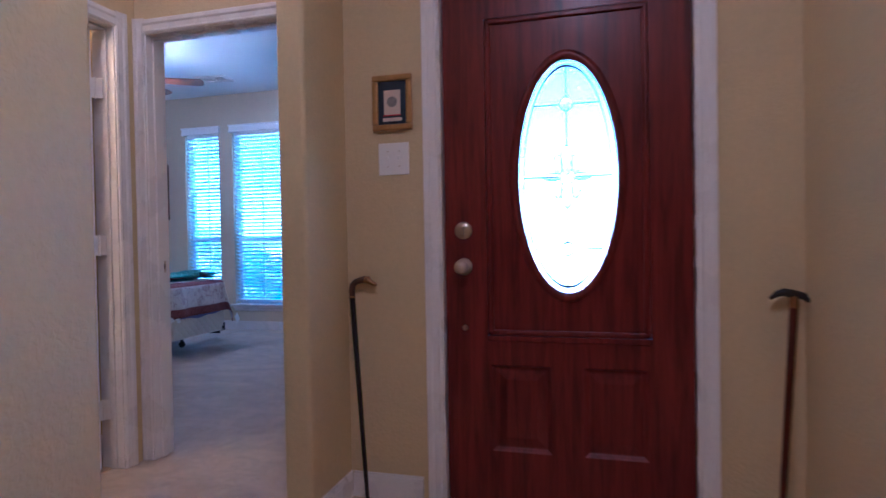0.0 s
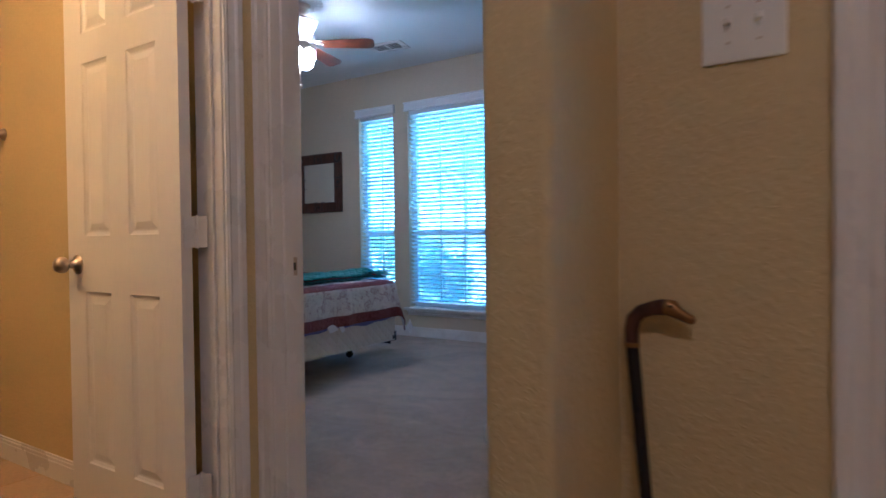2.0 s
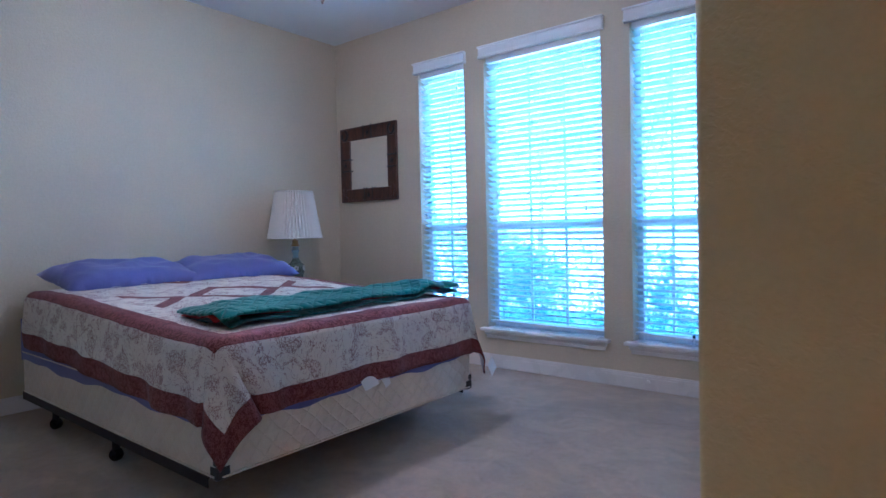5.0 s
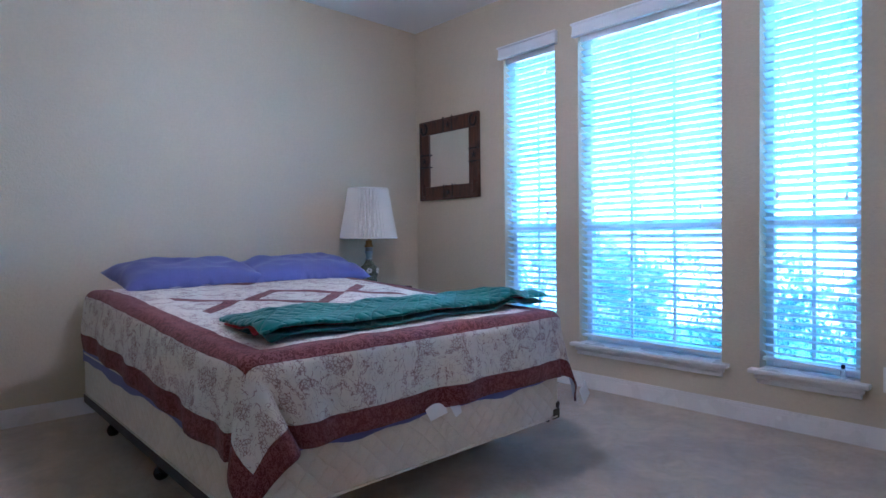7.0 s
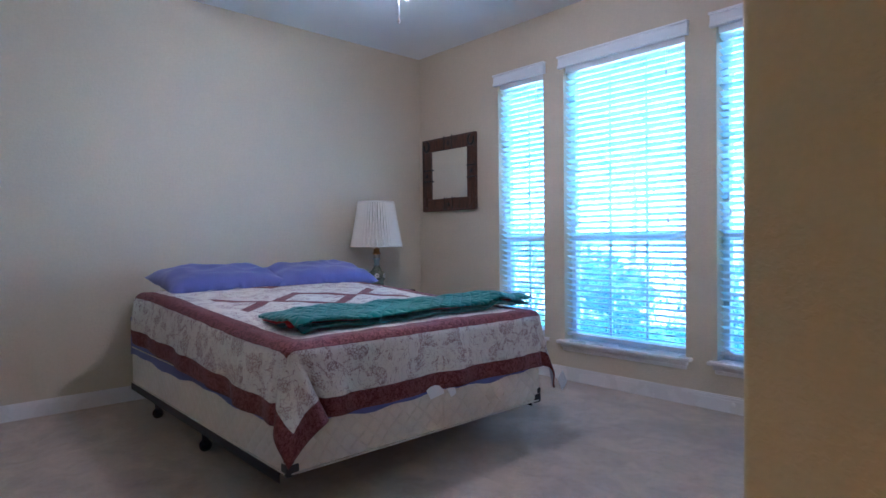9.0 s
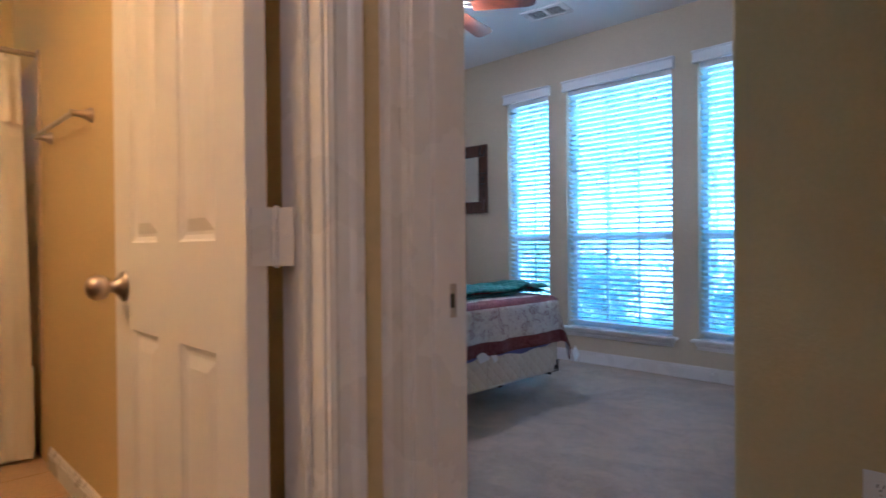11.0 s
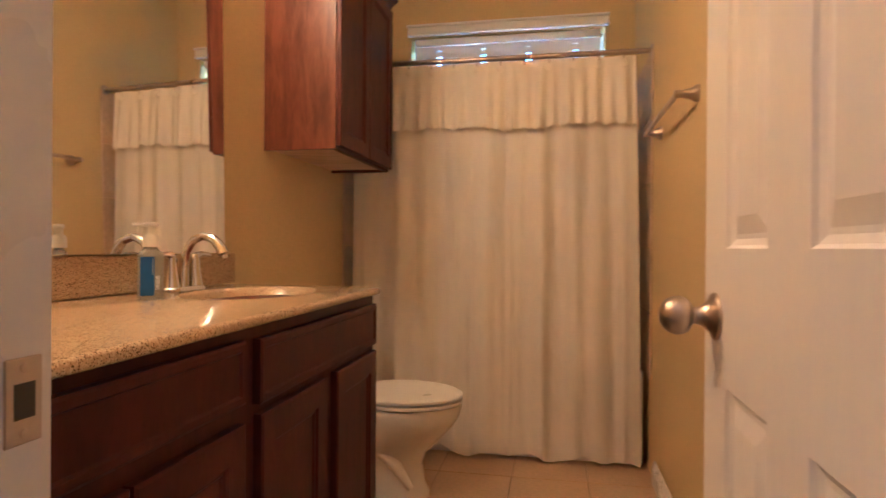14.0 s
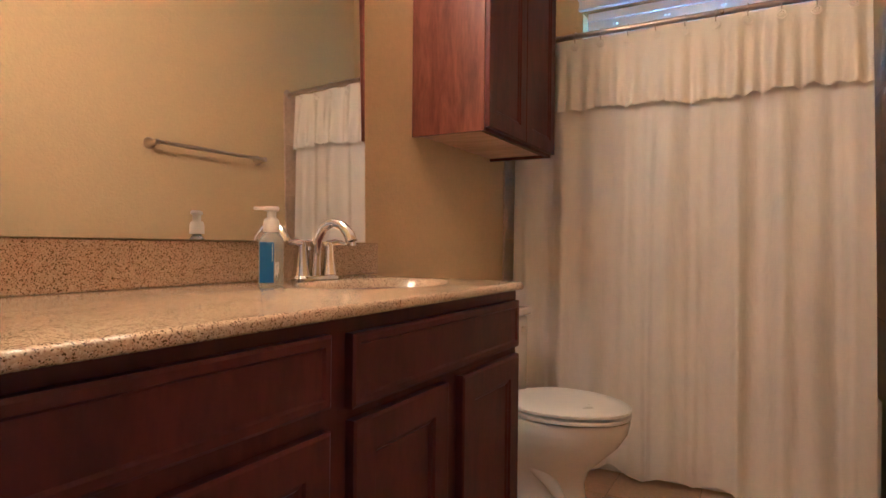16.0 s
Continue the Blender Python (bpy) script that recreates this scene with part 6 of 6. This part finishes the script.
def towel_bar():
    t = thing("towel_bar", (0, 0, 0), "brushed nickel towel bar on the tan wall", "towel bar")
    y, z, xa, xb = 2.55, 1.516, -3.985, -3.340
    way = Vector((0, -1, 0)).to_track_quat("Z", "Y").to_matrix().to_4x4()
    for x in (xa, xb):
        part("bracket", lathe(new_bm(), ((0, 0.0005), (0.028, 0.0005), (0.027, 0.008), (0.018, 0.022), (0.013, 0.042), (0.012, 0.062), (0.014, 0.072), (0, 0.075)), 22, (x, y, z), way), NICKEL, t, "", 50)
    part("bar", tube(new_bm(), ((xa, y - 0.064, z), (xb, y - 0.064, z)), 0.009, 14), NICKEL, t, "", 40)


towel_bar()
CX = -4.23
rod = thing("curtain_rod", (0, 0, 0), "brushed nickel shower curtain rod", "curtain rod")
part("rod", tube(new_bm(), ((CX, 1.052, 1.945), (CX, 2.538, 1.945)), 0.0125, 14), NICKEL, rod, "", 40)
for y, s in ((1.0405, 1), (2.5495, -1)):
    part("flange", lathe(new_bm(), ((0, 0), (0.030, 0), (0.029, 0.006), (0.016, 0.014), (0, 0.014)), 20, (CX, y, 1.945), Vector((0, s, 0)).to_track_quat("Z", "Y").to_matrix().to_4x4()), NICKEL, rod, "", 40)


def shower_curtain():
    c = thing("shower_curtain", (CX, 1.81, 0), "cream cloth shower curtain with a ruffled valance, drawn shut", "shower curtain")
    y0, y1 = 1.112 - 1.81, 2.474 - 1.81

    def fold(f, z):
        g = 1.93 - z
        k = 0.35 + 0.65 * min(1, g / 0.5)
        a = 0.016 * math.sin(f * 2 * math.pi * 5.0 + 1.9 * math.sin(f * 9)) + 0.011 * math.sin(f * 2 * math.pi * 11.0 + 2.5 * math.sin(f * 5 + 1)) + 0.020 * noise.noise(Vector((f * 13, z * 0.7, 0))) + 0.0016 * math.sin(f * 2 * math.pi * 23.0 + 3 * math.sin(f * 11)) + 0.006 * noise.noise(Vector((f * 30, z * 2.5, 2)))
        return a * k

    bm = new_bm()
    nu, nz = 320, 48
    rows = []
    for k in range(nz + 1):
        row = []
        for i in range(nu + 1):
            f = i / nu
            hem = 0.028 + 0.014 * math.sin(f * 41) + 0.010 * math.sin(f * 23 + 1)
            z = 1.918 + (hem - 1.918) * k / nz
            spread = 1 + 0.055 * (k / nz) ** 0.8 if f > 0.5 else 1 + 0.015 * (k / nz)
            row.append(bm.verts.new((fold(f, z) + 0.010 * (k / nz), (y0 + (y1 - y0) * f) * spread + 0.010 * math.sin(f * 50) * (k / nz), z)))
        rows.append(row)
    for k in range(nz):
        for i in range(nu):
            bm.faces.new((rows[k][i], rows[k][i + 1], rows[k + 1][i + 1], rows[k + 1][i]))
    part("drape", bm, CURTAIN, c, "", 80)
    bm = new_bm()
    rows = []
    nz = 10
    for k in range(nz + 1):
        row = []
        for i in range(nu + 1):
            f = i / nu
            low = 1.594 + 0.014 * abs(math.sin(f * 31 + 2 * math.sin(f * 7))) - 0.010 * math.sin(f * 13) + 0.010 * noise.noise(Vector((f * 45, 0.3, 8)))
            z = 1.924 + (low - 1.924) * k / nz
            row.append(bm.verts.new((fold(f, z) * 1.1 + 0.012 + (k / nz) * (0.022 + 0.014 * math.sin(f * 2 * math.pi * 21) + 0.008 * noise.noise(Vector((f * 40, k * 0.2, 3)))), y0 + (y1 - y0) * f, z)))
        rows.append(row)
    for k in range(nz):
        for i in range(nu):
            bm.faces.new((rows[k][i], rows[k][i + 1], rows[k + 1][i + 1], rows[k + 1][i]))
    part("valance", bm, CURTAIN, c, "ruffled valance with a scalloped hem", 80)
    for j in range(12):
        y = y0 + (y1 - y0) * (j + 0.5) / 12
        x = fold((j + 0.5) / 12, 1.90) * 1.1 + 0.016
        ringp = part("ring", tube(new_bm(), arc((x * 0.5, y, 1.928), 0.030, 0, 360, 20, "xz"), 0.0022, 6), NICKEL, c, "", 60)
        part("rosette", lathe(new_bm(), ((0, 0), (0.019, 0), (0.020, 0.003), (0.015, 0.005), (0.015, 0.008), (0.009, 0.008), (0.006, 0.011), (0, 0.010)), 14, (x + 0.004, y, 1.890), Vector((1, 0, 0)).to_track_quat("Z", "Y").to_matrix().to_4x4()), CURTAIN, c, "cloth rosette", 40)


shower_curtain()
tb = thing("bathtub", (0, 0, 0), "white bathtub behind the shower curtain", "bathtub")
tbm = new_bm()
rings(tbm, [[(x, y, z) for x, y in ((-4.862 + i, 1.062 + i), (-4.30 - i, 1.062 + i), (-4.30 - i, 2.528 - i), (-4.862 + i, 2.528 - i))] for i, z in ((0, 0.0), (0, 0.44), (0.012, 0.455), (0.06, 0.455), (0.08, 0.44), (0.14, 0.12), (0.2, 0.10))])
part("tub_shell", tbm, PORCELAIN, tb, "", 30)

# vanity lights over the mirror
vl = thing("vanity_light", (-2.45, 1.04, 2.25), "four-globe vanity light bar over the mirror, switched on", "vanity light")
part("bar", boxed(-0.40, 0.40, 0.001, 0.03, -0.05, 0.05, 0.004), NICKEL, vl)
for k in range(4):
    part("globe", lathe(new_bm(), ((0, -0.05), (0.03, -0.042), (0.05, -0.01), (0.052, 0.01), (0.04, 0.04), (0.02, 0.055), (0, 0.057)), 20, (-0.30 + 0.2 * k, 0.085, 0)), VANITY_BULB, vl, "lit glass globe", 50)
    part("socket", lathe(new_bm(), ((0, 0.0305), (0.02, 0.0305), (0.02, 0.045), (0, 0.045)), 14, (-0.30 + 0.2 * k, 0, 0), pose(0, 0, 0, -90, 0, 0)), NICKEL, vl, "", 40)

# ---- outdoors ----
structure("ground", boxed(-60, 60, 6.5, 10.5, -0.32, -0.16), GRASS, "green lawn outside the bedroom windows", "lawn")
# Assumed pale ground: throws sunlight at the blinds and whitens the window view.
structure("bright_ground", boxed(-60, 60, 10.5, 120, -0.32, -0.18), CONCRETE, "assumed pale concrete ground beyond the lawn, added to brighten the windows", "street")
structure("porch", boxed(-0.477, 3.0, 2.55, 6.5, -0.25, -0.02), CONCRETE, "concrete porch before the front door", "porch")
structure("ground_side", boxed(3.0, 60, -40, 6.5, -0.32, -0.16), GRASS, "green lawn beside the house", "lawn")
structure("ground_bath", boxed(-60, -5.6, -40, 6.5, -0.32, -0.16), GRASS, "green lawn behind the bathroom", "lawn")


def foliage(bm, centre, size, count, leaf):
    """Loose leaves in uneven clumps inside a lobed volume."""
    lobes = [Vector((random.uniform(-0.6, 0.6) * size[0], random.uniform(-0.6, 0.6) * size[1], random.uniform(-0.6, 0.6) * size[2])) for _ in range(9)]
    for i in range(count):
        lb = lobes[i % 9]
        d = Vector((random.gauss(0, 1), random.gauss(0, 1), random.gauss(0, 1))).normalized() * random.uniform(0.6, 1.0)
        p = Vector(centre) + lb + Vector((d.x * size[0] * 0.5, d.y * size[1] * 0.5, d.z * size[2] * 0.5))
        q = Euler((random.uniform(-1.2, 1.2), random.uniform(-1.2, 1.2), random.uniform(0, 6.28))).to_matrix()
        s = leaf * random.uniform(0.6, 1.3)
        bm.faces.new([bm.verts.new(p + q @ Vector(v) * s) for v in ((-0.5, 0, 0), (0, -0.22, 0.05), (0.55, 0, 0), (0, 0.22, 0.05))])
    return bm


def tree(x, y, tall, spread):
    t = thing("tree", (x, y, -0.16), "leafy garden tree outside the bedroom windows", "tree", "garden trees")
    tr = new_bm()
    tube(tr, ((0, 0, 0), (0.08, 0.05, tall * 0.3), (0.0, 0.1, tall * 0.62)), [0.16, 0.11, 0.07], 10)
    for a in range(5):
        r = radians(a * 72 + 20)
        tube(tr, ((0.04, 0.06, tall * (0.30 + 0.05 * a)), (0.5 * spread * math.cos(r), 0.5 * spread * math.sin(r), tall * (0.55 + 0.04 * a))), [0.06, 0.02], 7)
    part("trunk", tr, BARK, t, "", 60)
    part("crown", foliage(new_bm(), (0, 0, tall * 0.68), (spread, spread, tall * 0.36), 2600, 0.16), LEAVES, t)


def shrub(x, y, r, tall):
    s = thing("shrub", (x, y, -0.16), "leafy green shrub under the bedroom windows", "shrub", "garden shrubs")
    st = new_bm()
    for a in range(4):
        tube(st, ((0.03 * a - 0.05, 0, 0), (0.3 * r * math.cos(a * 1.6), 0.3 * r * math.sin(a * 1.6), tall * 0.6)), [0.02, 0.008], 6)
    part("stems", st, BARK, s)
    part("crown", foliage(new_bm(), (0, 0, tall * 0.55), (r, r, tall * 0.5), 4200, 0.05), LEAVES, s)


for x, y, tall, spread in ((-9.0, 24.0, 7.0, 3.0), (-15.5, 28.0, 8.0, 3.6), (-4.0, 26.0, 7.0, 3.2)):
    tree(x, y, tall, spread)
for x, y, r, tall in ((-5.9, 8.6, 0.9, 1.5), (-5.0, 8.4, 0.8, 1.4), (-4.2, 7.9, 0.7, 1.2), (-3.3, 8.1, 0.65, 1.1), (-2.4, 7.9, 0.6, 0.95), (-7.4, 9.8, 1.1, 1.9)):
    shrub(x, y, r, tall)

# ---- tiles ----
tile_floor = bpy.data.objects["floor_bath"]
PITCH, GAP = 0.335, 0.004
tile_bm = new_bm()
box(tile_bm, 0, PITCH - GAP, 0, PITCH - GAP, -0.008, 0.0, 0.0015)
master = solid("tile", tile_bm, FLOOR_TILE)
master.parent = tile_floor
first_tile = True
for i in range(8):
    for k in range(5):
        x, y = -1.686 - (i + 1) * PITCH, 0.925 + k * PITCH
        o = master if first_tile else new("tile", master.data)
        first_tile = False
        o.parent = tile_floor
        o.location = (x, y, 0.0)
for side, wn_ in ((1, "wall_bath_vanity"), (-1, "wall_bedroom_door")):
    host = bpy.data.objects[wn_]
    face = 1.04 if side == 1 else 2.55
    tm = new_bm()
    box(tm, 0, 0.330, min(0.0005 * side, 0.009 * side), max(0.0005 * side, 0.009 * side), 0, 0.300, 0.0015)
    m0 = solid("tile", tm, WALL_TILE)
    used = False
    for i in range(2):
        for k in range(5):
            o = m0 if not used else new("tile", m0.data)
            used = True
            o.parent = host
            o.location = (-4.858 + i * 0.333 - (0.045 if side == 1 and i else 0), face, 0.43 + k * 0.303)
